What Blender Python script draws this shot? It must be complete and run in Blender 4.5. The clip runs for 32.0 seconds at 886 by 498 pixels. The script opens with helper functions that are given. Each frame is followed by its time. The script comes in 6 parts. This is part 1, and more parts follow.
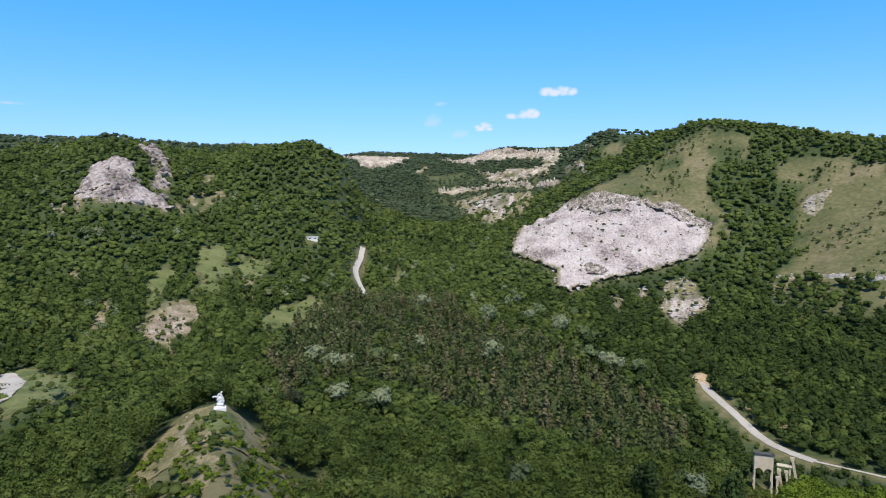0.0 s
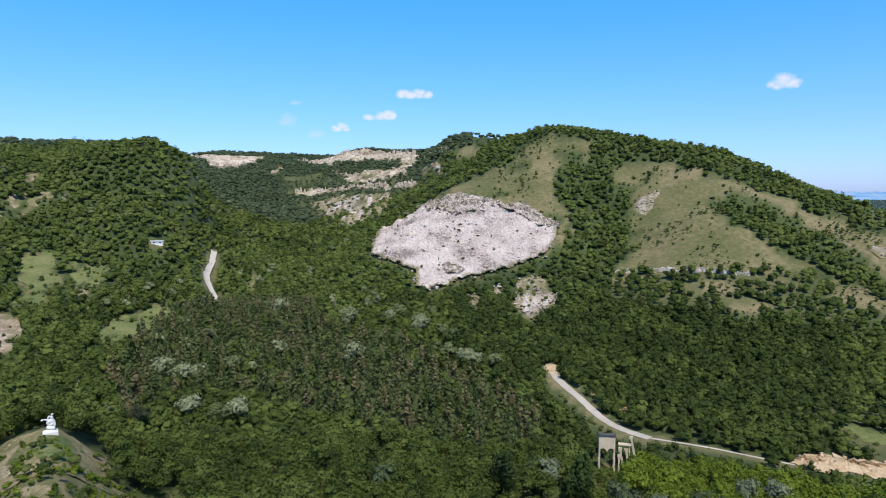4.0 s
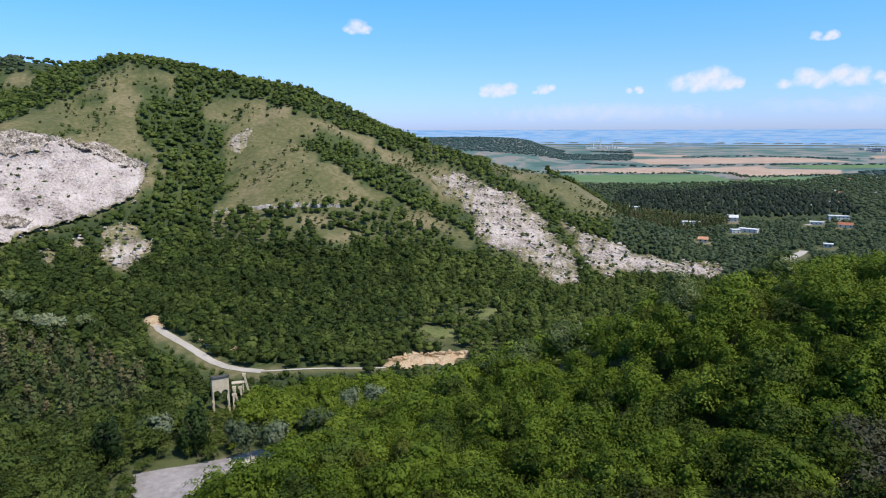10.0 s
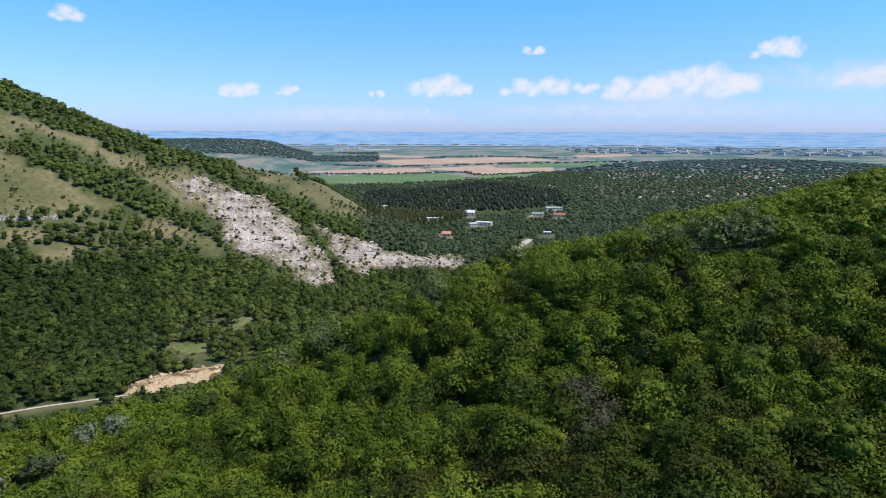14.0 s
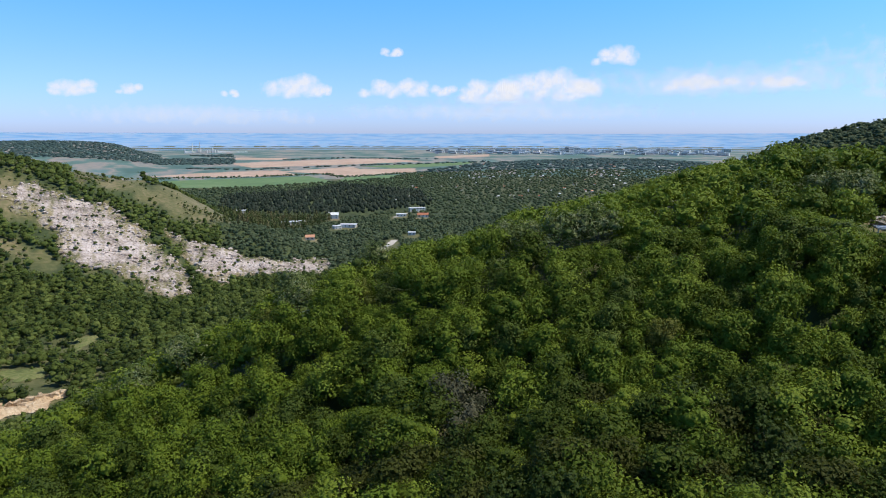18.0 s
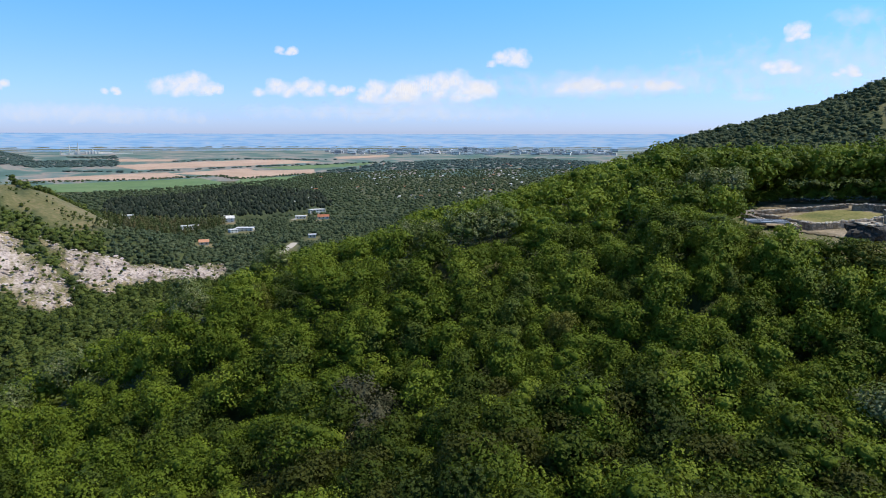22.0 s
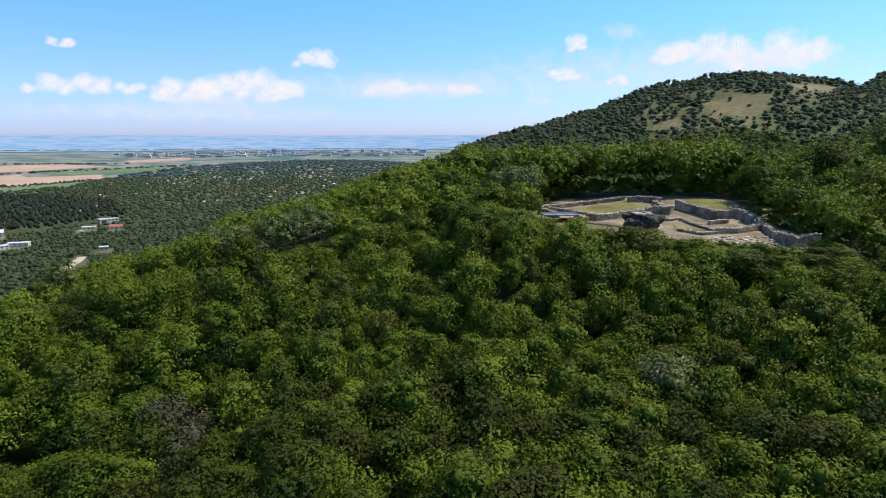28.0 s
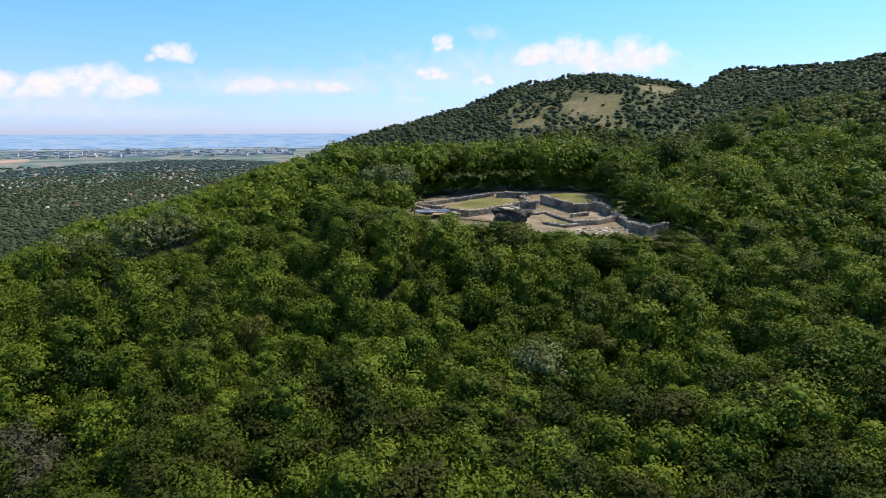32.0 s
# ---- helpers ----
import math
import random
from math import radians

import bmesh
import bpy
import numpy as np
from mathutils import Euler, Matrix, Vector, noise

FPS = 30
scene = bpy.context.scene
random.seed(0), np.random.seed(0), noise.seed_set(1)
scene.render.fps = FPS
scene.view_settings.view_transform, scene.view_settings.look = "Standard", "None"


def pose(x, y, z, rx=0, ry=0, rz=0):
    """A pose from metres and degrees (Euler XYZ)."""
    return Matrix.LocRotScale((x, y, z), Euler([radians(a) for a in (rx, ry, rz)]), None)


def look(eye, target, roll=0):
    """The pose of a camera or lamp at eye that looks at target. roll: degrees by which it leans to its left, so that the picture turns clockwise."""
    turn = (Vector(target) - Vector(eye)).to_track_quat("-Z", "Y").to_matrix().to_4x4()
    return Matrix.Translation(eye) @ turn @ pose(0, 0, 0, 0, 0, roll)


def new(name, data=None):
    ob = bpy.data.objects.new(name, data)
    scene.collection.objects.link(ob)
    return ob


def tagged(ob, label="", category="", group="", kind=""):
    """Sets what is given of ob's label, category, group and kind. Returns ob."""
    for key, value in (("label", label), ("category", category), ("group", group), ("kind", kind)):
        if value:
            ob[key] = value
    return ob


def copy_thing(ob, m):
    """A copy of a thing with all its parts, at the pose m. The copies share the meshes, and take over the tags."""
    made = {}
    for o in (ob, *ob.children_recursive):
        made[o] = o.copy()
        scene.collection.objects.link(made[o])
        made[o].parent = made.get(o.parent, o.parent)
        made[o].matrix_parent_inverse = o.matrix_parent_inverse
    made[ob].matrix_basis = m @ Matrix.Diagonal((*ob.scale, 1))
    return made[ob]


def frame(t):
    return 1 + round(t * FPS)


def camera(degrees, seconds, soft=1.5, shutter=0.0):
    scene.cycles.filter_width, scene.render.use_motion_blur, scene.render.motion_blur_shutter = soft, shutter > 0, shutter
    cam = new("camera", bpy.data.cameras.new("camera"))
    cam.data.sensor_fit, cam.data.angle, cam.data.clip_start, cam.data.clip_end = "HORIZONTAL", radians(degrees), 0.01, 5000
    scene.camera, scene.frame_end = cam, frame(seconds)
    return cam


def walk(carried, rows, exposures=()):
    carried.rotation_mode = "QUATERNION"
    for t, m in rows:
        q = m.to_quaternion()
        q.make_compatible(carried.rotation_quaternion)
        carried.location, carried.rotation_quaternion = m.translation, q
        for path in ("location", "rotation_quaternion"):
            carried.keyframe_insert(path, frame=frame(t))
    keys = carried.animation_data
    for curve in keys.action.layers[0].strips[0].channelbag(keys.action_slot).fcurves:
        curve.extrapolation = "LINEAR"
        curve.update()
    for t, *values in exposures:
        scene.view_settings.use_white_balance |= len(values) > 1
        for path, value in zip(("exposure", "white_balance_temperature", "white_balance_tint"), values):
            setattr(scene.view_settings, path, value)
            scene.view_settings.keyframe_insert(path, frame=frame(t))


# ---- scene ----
# A drone hovers 95 m above a valley floor and turns from the quarry hill to the ruins.
# x is east, y is north; bearings run clockwise from north, in degrees.
cam = camera(69.06, 32.0, soft=1.0)
EYE = (0, 0, 95)
TURN = [  # seconds, bearing, dip, lean
    (0, 0.00, 4.79, -0.05), (0.5, 1.56, 4.77, 0.00), (1, 3.13, 4.77, -0.03), (1.5, 4.70, 4.78, -0.02),
    (2, 6.27, 4.75, -0.05), (2.5, 7.85, 4.76, -0.05), (3, 9.42, 4.75, -0.04), (3.5, 10.98, 4.76, -0.04),
    (5.5, 17.42, 4.86, -0.08), (6, 19.38, 6.16, -0.12), (6.5, 21.61, 8.12, -0.12), (7, 24.69, 9.60, -0.09),
    (7.5, 29.85, 10.13, 0.03), (8, 34.37, 10.14, -0.04), (8.5, 38.10, 10.16, -0.16), (9, 41.24, 10.15, -0.04),
    (9.5, 44.26, 10.16, -0.04), (10, 47.26, 10.15, -0.04), (10.5, 50.14, 10.15, -0.13), (11, 52.91, 10.17, -0.13),
    (11.5, 55.63, 10.15, -0.05), (12, 58.32, 10.11, -0.03), (12.5, 61.02, 10.08, -0.04), (13, 63.78, 10.04, 0.06),
    (13.5, 66.51, 10.01, 0.17), (14, 69.22, 9.98, 0.20), (14.5, 71.71, 9.95, 0.13), (15, 73.67, 9.92, 0.20),
    (15.5, 75.57, 9.90, 0.12), (17.5, 80.31, 9.82, 0.05), (18, 81.32, 9.83, 0.09), (18.5, 82.50, 9.82, 0.12),
    (19, 83.58, 9.80, 0.15), (19.5, 84.74, 9.75, 0.13), (20, 85.92, 9.73, 0.09), (20.5, 86.98, 9.73, 0.18),
    (21, 88.04, 9.73, 0.17), (21.5, 89.09, 9.75, 0.18), (22, 90.12, 9.78, 0.10), (22.5, 91.35, 9.78, 0.15),
    (23, 92.81, 9.78, 0.10), (23.5, 94.21, 9.78, 0.09), (24, 95.60, 9.78, 0.06), (24.5, 96.97, 9.77, -0.04),
    (25, 98.30, 9.76, -0.03), (25.5, 99.61, 9.74, -0.04), (27.5, 105.20, 9.67, -0.07), (28, 106.62, 9.67, -0.07),
    (28.5, 108.05, 9.67, -0.08), (29, 109.45, 9.65, -0.13), (29.5, 110.85, 9.66, -0.20), (30, 112.28, 9.70, -0.22),
    (30.5, 113.66, 9.72, -0.22), (31, 115.06, 9.78, -0.27), (31.5, 116.46, 9.83, -0.30), (32, 117.86, 9.85, -0.28),
]
walk(cam, [(t, pose(*EYE, 90 - dip, 0, -bearing) @ pose(0, 0, 0, 0, 0, lean)) for t, bearing, dip, lean in TURN],
     exposures=[(0.0, 0.0, 6300, 10), (12.0, 0.0, 6380, 10), (19.0, 0.0, 6550, 10), (28.0, 0.1, 6950, 11.5), (32.0, 0.17, 7150, 12.5)])

# ---- light ----
SUN_BEARING, SUN_HEIGHT = 176, 58
world = bpy.data.worlds.new("sky")
scene.world = world
world.use_nodes = True
wn, wl = world.node_tree.nodes, world.node_tree.links
wn.clear()
sky = wn.new("ShaderNodeTexSky")
sky.sky_type, sky.sun_disc = "NISHITA", False
sky.sun_elevation, sky.sun_rotation = radians(SUN_HEIGHT), radians(SUN_BEARING)
sky.altitude, sky.air_density, sky.dust_density, sky.ozone_density = 100, 1.0, 0.6, 3.0
where = wn.new("ShaderNodeTexCoord")
split = wn.new("ShaderNodeSeparateXYZ")
ramp = wn.new("ShaderNodeValToRGB")  # the air's own colour from the horizon up
for at, colour in ((0.0, (0.8, 0.98, 1.75)), (0.1, (0.7, 1.02, 1.65)), (0.3, (0.4, 1.25, 1.8)), (0.48, (0.3, 1.15, 1.8)), (0.62, (0.75, 0.88, 0.95)), (1.0, (0.75, 0.86, 0.92))):
    e = ramp.color_ramp.elements[0] if at == 0 else ramp.color_ramp.elements[-1] if at == 1 else ramp.color_ramp.elements.new(at)
    e.position, e.color = at, (*colour, 1)
air = wn.new("ShaderNodeMix")
air.data_type, air.blend_type = "RGBA", "MULTIPLY"
air.inputs[0].default_value = 1.0
bg = wn.new("ShaderNodeBackground")
bg.inputs["Strength"].default_value = 0.13
wout = wn.new("ShaderNodeOutputWorld")
wl.new(where.outputs["Generated"], split.inputs[0])
wl.new(split.outputs["Z"], ramp.inputs[0])
wl.new(sky.outputs[0], air.inputs[6])
wl.new(ramp.outputs[0], air.inputs[7])
wl.new(air.outputs[2], bg.inputs["Color"])
wl.new(bg.outputs[0], wout.inputs["Surface"])
sun = new("sun", bpy.data.lights.new("sun", "SUN"))
sun.data.energy, sun.data.angle, sun.data.color = 4.8, radians(0.5), (1.0, 0.93, 0.81)
_a, _e = radians(SUN_BEARING), radians(SUN_HEIGHT)
sun.matrix_world = look((math.sin(_a) * math.cos(_e) * 900, math.cos(_a) * math.cos(_e) * 900, math.sin(_e) * 900), (0, 0, 0))


# ---- materials ----
def material(name, colours, scale=1.0, fine=12.0, rough=0.85, bump=0.0, bump_scale=None, spread=(0.3, 0.7), tint="", leaf=False,
             attribute="", other=None, metal=0.0, coarse_bump=0.0):
    """A procedural surface: two scales of noise between colours; tint: an attribute or 'random' that shifts the colour;
    attribute and other: blends towards other colours by a mask on the mesh."""
    m = bpy.data.materials.new(name)
    m.use_nodes = True
    n, l = m.node_tree.nodes, m.node_tree.links
    b = n["Principled BSDF"]
    b.inputs["Roughness"].default_value, b.inputs["Metallic"].default_value = rough, metal
    where = n.new("ShaderNodeNewGeometry")

    def noise_at(s, detail=4.0):
        t = n.new("ShaderNodeTexNoise")
        t.inputs["Scale"].default_value, t.inputs["Detail"].default_value = s, detail
        l.new(where.outputs["Position"], t.inputs["Vector"])
        return t

    def ramp_of(cols, src):
        r = n.new("ShaderNodeValToRGB")
        e = r.color_ramp.elements
        while len(e) < len(cols):
            e.new(0.5)
        for i, c in enumerate(cols):
            e[i].position = spread[0] + (spread[1] - spread[0]) * i / max(1, len(cols) - 1)
            e[i].color = (*c, 1)
        l.new(src, r.inputs[0])
        return r.outputs[0]

    big, small = noise_at(scale), noise_at(fine, 3.0)
    mixed = n.new("ShaderNodeMix")
    mixed.inputs[0].default_value = 0.42
    l.new(big.outputs[0], mixed.inputs[2])
    l.new(small.outputs[0], mixed.inputs[3])
    value = mixed.outputs[0]
    if tint:
        if tint == "random":
            src = n.new("ShaderNodeObjectInfo").outputs["Random"]
        else:
            at = n.new("ShaderNodeAttribute")
            at.attribute_name = tint
            src = at.outputs["Fac"]
        second = n.new("ShaderNodeMix")
        second.inputs[0].default_value = 0.6
        l.new(value, second.inputs[2])
        l.new(src, second.inputs[3])
        value = second.outputs[0]
    colour = ramp_of(colours, value)
    if attribute:
        at = n.new("ShaderNodeAttribute")
        at.attribute_name = attribute
        both = n.new("ShaderNodeMix")
        both.data_type = "RGBA"
        l.new(at.outputs["Fac"], both.inputs[0])
        l.new(colour, both.inputs[6])
        l.new(ramp_of(other, value), both.inputs[7])
        colour = both.outputs[2]
    l.new(colour, b.inputs["Base Color"])
    if bump:
        bn = n.new("ShaderNodeBump")
        bn.inputs["Strength"].default_value, bn.inputs["Distance"].default_value = 1.0, bump
        l.new((noise_at(bump_scale, 6.0) if bump_scale else small).outputs[0], bn.inputs["Height"])
        l.new(bn.outputs[0], b.inputs["Normal"])
    if leaf:
        b.inputs["Specular IOR Level"].default_value = 0.12
        out = n["Material Output"]
        tr = n.new("ShaderNodeBsdfTranslucent")
        mx = n.new("ShaderNodeMixShader")
        mx.inputs[0].default_value = 0.28
        l.new(colour, tr.inputs["Color"])
        l.new(b.outputs[0], mx.inputs[1])
        l.new(tr.outputs[0], mx.inputs[2])
        l.new(mx.outputs[0], out.inputs["Surface"])
    return m


GREENS = [(0.048, 0.072, 0.008), (0.103, 0.151, 0.014), (0.16, 0.212, 0.024)]
LEAF = material("leaf_green", GREENS, 0.06, 1.6, 0.6, bump=0.5, bump_scale=1.3, tint="tint", leaf=True)
LEAF_NEAR = material("leaf_green_near", GREENS, 0.06, 1.6, 0.6, bump=0.4, bump_scale=1.6, tint="random", leaf=True)
LEAF_DEEP = material("leaf_deep_green", [(0.04, 0.062, 0.01), (0.072, 0.106, 0.016), (0.11, 0.148, 0.026)], 0.06, 1.6, 0.55, bump=0.4, bump_scale=1.6, tint="tint", leaf=True)
LEAF_RUSSET = material("leaf_russet", [(0.052, 0.062, 0.01), (0.092, 0.11, 0.016), (0.14, 0.145, 0.03)], 0.06, 1.6, 0.6, bump=0.4, bump_scale=1.6, tint="tint", leaf=True)
LEAF_OAK = material("leaf_dark_oak", [(0.042, 0.063, 0.014), (0.082, 0.113, 0.023), (0.138, 0.172, 0.042)], 0.012, 0.9, 0.65, bump=0.9, bump_scale=0.75, tint="tint", leaf=True)
LEAF_BUSH = material("leaf_dark_bush", [(0.04, 0.058, 0.015), (0.07, 0.094, 0.022), (0.11, 0.135, 0.038)], 0.02, 0.9, 0.65, tint="tint", leaf=True)
# distance haze is painted in: greyer, bluer leaf for far trees
LEAF_FAR_HAZED = material("leaf_distant_hazed", [(0.046, 0.07, 0.034), (0.072, 0.1, 0.05), (0.108, 0.136, 0.07)], 0.008, 0.2, 0.7, bump=1.2, bump_scale=0.35, tint="tint", leaf=True)
LEAF_PALE = material("leaf_blossoming_lime", [(0.09, 0.12, 0.035), (0.18, 0.215, 0.09), (0.3, 0.32, 0.18)], 0.4, 3.0, 0.6, bump=0.5, bump_scale=1.2, tint="random", leaf=True)
LEAF_LIME = material("leaf_far_lime", [(0.1, 0.125, 0.045), (0.17, 0.195, 0.09), (0.25, 0.27, 0.15)], 0.02, 0.4, 0.7, bump=0.9, bump_scale=0.75, tint="tint", leaf=True)
LEAF_BLOOM = material("leaf_blossom_near", [(0.05, 0.08, 0.015), (0.09, 0.125, 0.03), (0.3, 0.32, 0.17)], 0.4, 3.0, 0.6, bump=0.5, bump_scale=1.2, spread=(0.36, 0.64), leaf=True)
LEAF_SILVER = material("leaf_silver_poplar", [(0.085, 0.115, 0.055), (0.15, 0.185, 0.105), (0.22, 0.255, 0.165)], 0.3, 2.0, 0.6, bump=0.5, bump_scale=1.2, tint="random", leaf=True)
LEAF_DARK = material("leaf_black_poplar", [(0.015, 0.03, 0.008), (0.03, 0.055, 0.014), (0.05, 0.08, 0.02)], 0.3, 2.0, 0.6, tint="random", leaf=True)
NEEDLE = material("pine_needles", [(0.045, 0.068, 0.022), (0.1, 0.122, 0.042), (0.185, 0.15, 0.078)], 0.03, 0.5, 0.7, bump=0.7, bump_scale=0.8, tint="tint", leaf=True)
PINE_VALLEY = material("valley_pine_needles", [(0.018, 0.03, 0.02), (0.035, 0.05, 0.034), (0.06, 0.07, 0.05)], 0.02, 0.2, 0.8, tint="tint", leaf=True)
DRY = material("dry_foliage", [(0.03, 0.038, 0.02), (0.06, 0.07, 0.038), (0.1, 0.1, 0.06)], 0.5, 3.0, 0.8, tint="random", leaf=True)
# blue-grey leaves: haze over the plain is mixed into the colour
LEAF_HAZE = material("leaf_plain_hazed", [(0.06, 0.1, 0.095), (0.08, 0.125, 0.115), (0.1, 0.145, 0.135)], 0.004, 0.05, 0.8, tint="tint", leaf=True)
BARK = material("bark", [(0.07, 0.055, 0.04), (0.14, 0.11, 0.08)], 2.0, 14.0, 0.95, bump=0.03)
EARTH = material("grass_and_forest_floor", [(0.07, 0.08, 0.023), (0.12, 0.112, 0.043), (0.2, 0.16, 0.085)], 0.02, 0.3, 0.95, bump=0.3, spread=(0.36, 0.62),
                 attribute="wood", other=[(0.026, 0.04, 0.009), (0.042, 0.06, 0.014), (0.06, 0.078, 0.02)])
MEADOW = [(0.1, 0.105, 0.035), (0.17, 0.15, 0.07), (0.26, 0.21, 0.125)]
QUARRY = material("quarried_limestone", [(0.18, 0.145, 0.13), (0.41, 0.345, 0.315), (0.53, 0.46, 0.425)], 0.05, 0.6, 0.95, bump=1.6, bump_scale=0.22, spread=(0.36, 0.6), attribute="turf", other=MEADOW)
SCREE = material("rocky_scree", [(0.17, 0.135, 0.11), (0.36, 0.3, 0.265), (0.5, 0.43, 0.395)], 0.06, 0.55, 0.95, bump=0.9, bump_scale=0.3, spread=(0.38, 0.6), attribute="turf", other=MEADOW)
TERRACE = material("cream_quarry_rock", [(0.2, 0.15, 0.1), (0.42, 0.34, 0.26), (0.57, 0.48, 0.39)], 0.03, 0.25, 0.95, bump=1.2, bump_scale=0.15, spread=(0.36, 0.6), attribute="turf", other=MEADOW)
CRAG = material("weathered_crag", [(0.08, 0.066, 0.056), (0.24, 0.195, 0.172), (0.42, 0.355, 0.32)], 0.05, 0.4, 0.95, bump=1.5, bump_scale=0.14, spread=(0.38, 0.6), attribute="turf", other=MEADOW)
STRATA = material("layered_limestone", [(0.1, 0.075, 0.055), (0.3, 0.25, 0.2), (0.5, 0.43, 0.37)], 0.25, 0.9, 0.95, bump=2.0, bump_scale=0.5, spread=(0.4, 0.6))
OCHRE = material("ochre_cutting", [(0.22, 0.14, 0.07), (0.42, 0.3, 0.18), (0.55, 0.44, 0.31)], 0.15, 1.0, 0.95, bump=0.5)
GRAVEL = material("pale_road_gravel", [(0.32, 0.285, 0.245), (0.43, 0.39, 0.345), (0.5, 0.46, 0.42)], 0.08, 1.2, 0.95, bump=0.05)
YARD = material("grey_gravel_yard", [(0.14, 0.128, 0.128), (0.25, 0.226, 0.226), (0.36, 0.33, 0.325)], 0.05, 0.6, 0.95, bump=0.3)
MASONRY = material("old_rubble_masonry", [(0.1, 0.073, 0.048), (0.25, 0.19, 0.13), (0.42, 0.34, 0.25)], 0.7, 4.0, 0.95, bump=0.12, bump_scale=3.0, spread=(0.38, 0.62))
CAPSTONE = material("pale_weathered_stone", [(0.24, 0.2, 0.15), (0.4, 0.35, 0.28), (0.55, 0.5, 0.42)], 1.0, 6.0, 0.95, bump=0.04, tint="random")
TURF = material("dry_turf", [(0.08, 0.095, 0.02), (0.15, 0.15, 0.04), (0.25, 0.21, 0.09)], 0.2, 2.5, 0.95, bump=0.08, spread=(0.36, 0.62))
DUST = material("trodden_pale_earth", [(0.09, 0.075, 0.04), (0.19, 0.15, 0.095), (0.32, 0.265, 0.19)], 0.25, 2.5, 0.95, bump=0.08, spread=(0.36, 0.62))
DARKROCK = material("dark_mottled_rock", [(0.012, 0.011, 0.01), (0.04, 0.036, 0.03), (0.16, 0.14, 0.12)], 0.5, 2.5, 0.95, bump=0.25, bump_scale=1.6)
GRASS = material("glade_grass", [(0.06, 0.082, 0.02), (0.115, 0.135, 0.038), (0.18, 0.175, 0.07)], 0.08, 0.7, 0.95, bump=0.3, spread=(0.34, 0.64))
DRYGRASS = material("knoll_grass", [(0.075, 0.08, 0.025), (0.15, 0.135, 0.055), (0.26, 0.205, 0.115)], 0.12, 1.1, 0.95, bump=0.3, spread=(0.36, 0.62))
RUBBLE = material("reddish_stony_soil", [(0.12, 0.095, 0.055), (0.26, 0.2, 0.14), (0.43, 0.35, 0.28)], 0.15, 0.9, 0.95, bump=0.5, bump_scale=0.8, spread=(0.36, 0.62), attribute="turf", other=MEADOW)
CONCRETE = material("stained_concrete", [(0.36, 0.29, 0.21), (0.55, 0.46, 0.34), (0.63, 0.55, 0.43)], 0.4, 3.0, 0.9, bump=0.03)
TAR = material("weathered_roofing_felt", [(0.05, 0.05, 0.05), (0.1, 0.1, 0.1)], 0.6, 5.0, 0.95, bump=0.03)
STATUE_STONE = material("white_carved_stone", [(0.5, 0.48, 0.46), (0.68, 0.66, 0.64), (0.75, 0.73, 0.7)], 0.8, 5.0, 0.8, bump=0.03)
PLASTER = material("white_wall_plaster", [(0.5, 0.48, 0.45), (0.66, 0.64, 0.6), (0.74, 0.72, 0.68)], 0.15, 1.2, 0.9, tint="random")
ROOF_TILE = material("orange_roof_tiles", [(0.3, 0.11, 0.06), (0.42, 0.17, 0.09), (0.5, 0.25, 0.15)], 0.3, 3.0, 0.9, tint="random")
ROOF_PALE = material("pale_sheet_roof", [(0.45, 0.45, 0.46), (0.6, 0.6, 0.61), (0.7, 0.7, 0.7)], 0.2, 2.0, 0.7)
STEEL = material("grey_painted_steel", [(0.25, 0.27, 0.3), (0.36, 0.39, 0.43)], 1.0, 8.0, 0.45, metal=0.3)
PANEL = material("matt_blue_grey_sheet", [(0.24, 0.27, 0.32), (0.34, 0.38, 0.44)], 0.8, 6.0, 0.5)
WINDOW = material("dark_window_glass", [(0.02, 0.025, 0.03), (0.05, 0.06, 0.07)], 1.0, 6.0, 0.15)
FIELD_GREEN = material("green_crop_field", [(0.07, 0.13, 0.04), (0.1, 0.17, 0.055), (0.14, 0.2, 0.08)], 0.01, 0.08, 0.95)
FIELD_TAN = material("stubble_field", [(0.33, 0.22, 0.15), (0.42, 0.29, 0.21), (0.48, 0.36, 0.27)], 0.01, 0.08, 0.95)


# ---- terrain form ----
SECTIONS = {}


def section(bearing, *profile):
    """The land along one bearing: pairs of range and height, shaped to fit the camera's view."""
    SECTIONS[bearing] = profile


section(-40, (0, 48), (80, 40), (140, 21.7), (190, 17.1), (250, 15.9), (330, 18.7), (480, 46.3), (620, 95.4), (900, 160.8), (1600, 165), (4950, 150))
section(-34, (0, 48), (80, 40), (140, 21.7), (190, 17.1), (250, 25.2), (330, 18.7), (480, 48), (620, 92.2), (900, 158.5), (1600, 165), (4950, 150))
section(-27, (0, 48), (80, 38), (140, 23.2), (230, 21.4), (350, 29.5), (460, 49.8), (540, 86.5), (630, 132.4), (900, 157.7), (1600, 165), (4950, 150))
section(-19.7, (0, 48), (80, 36), (135, 32), (195, 33.1), (250, 20.7), (400, 35.9), (520, 65.5), (660, 117.7), (900, 155.3), (1600, 165), (4950, 150))
section(-12, (0, 48), (80, 34), (165, 14.8), (215, 12.6), (280, 15), (370, 24.8), (460, 48.1), (560, 88), (660, 143.7), (900, 130), (1600, 185), (4950, 150))
section(-6.8, (0, 48), (80, 32), (170, 12.5), (220, 10.8), (285, 13.6), (370, 27.4), (430, 21.9), (560, 49), (700, 79), (900, 105.7), (1600, 189.3), (4950, 150))
section(0, (0, 48), (80, 32), (175, 10.2), (225, 9), (290, 12.3), (380, 24.4), (450, 27.6), (650, 48), (950, 86.7), (1150, 136.2), (1600, 187.9), (4950, 150))
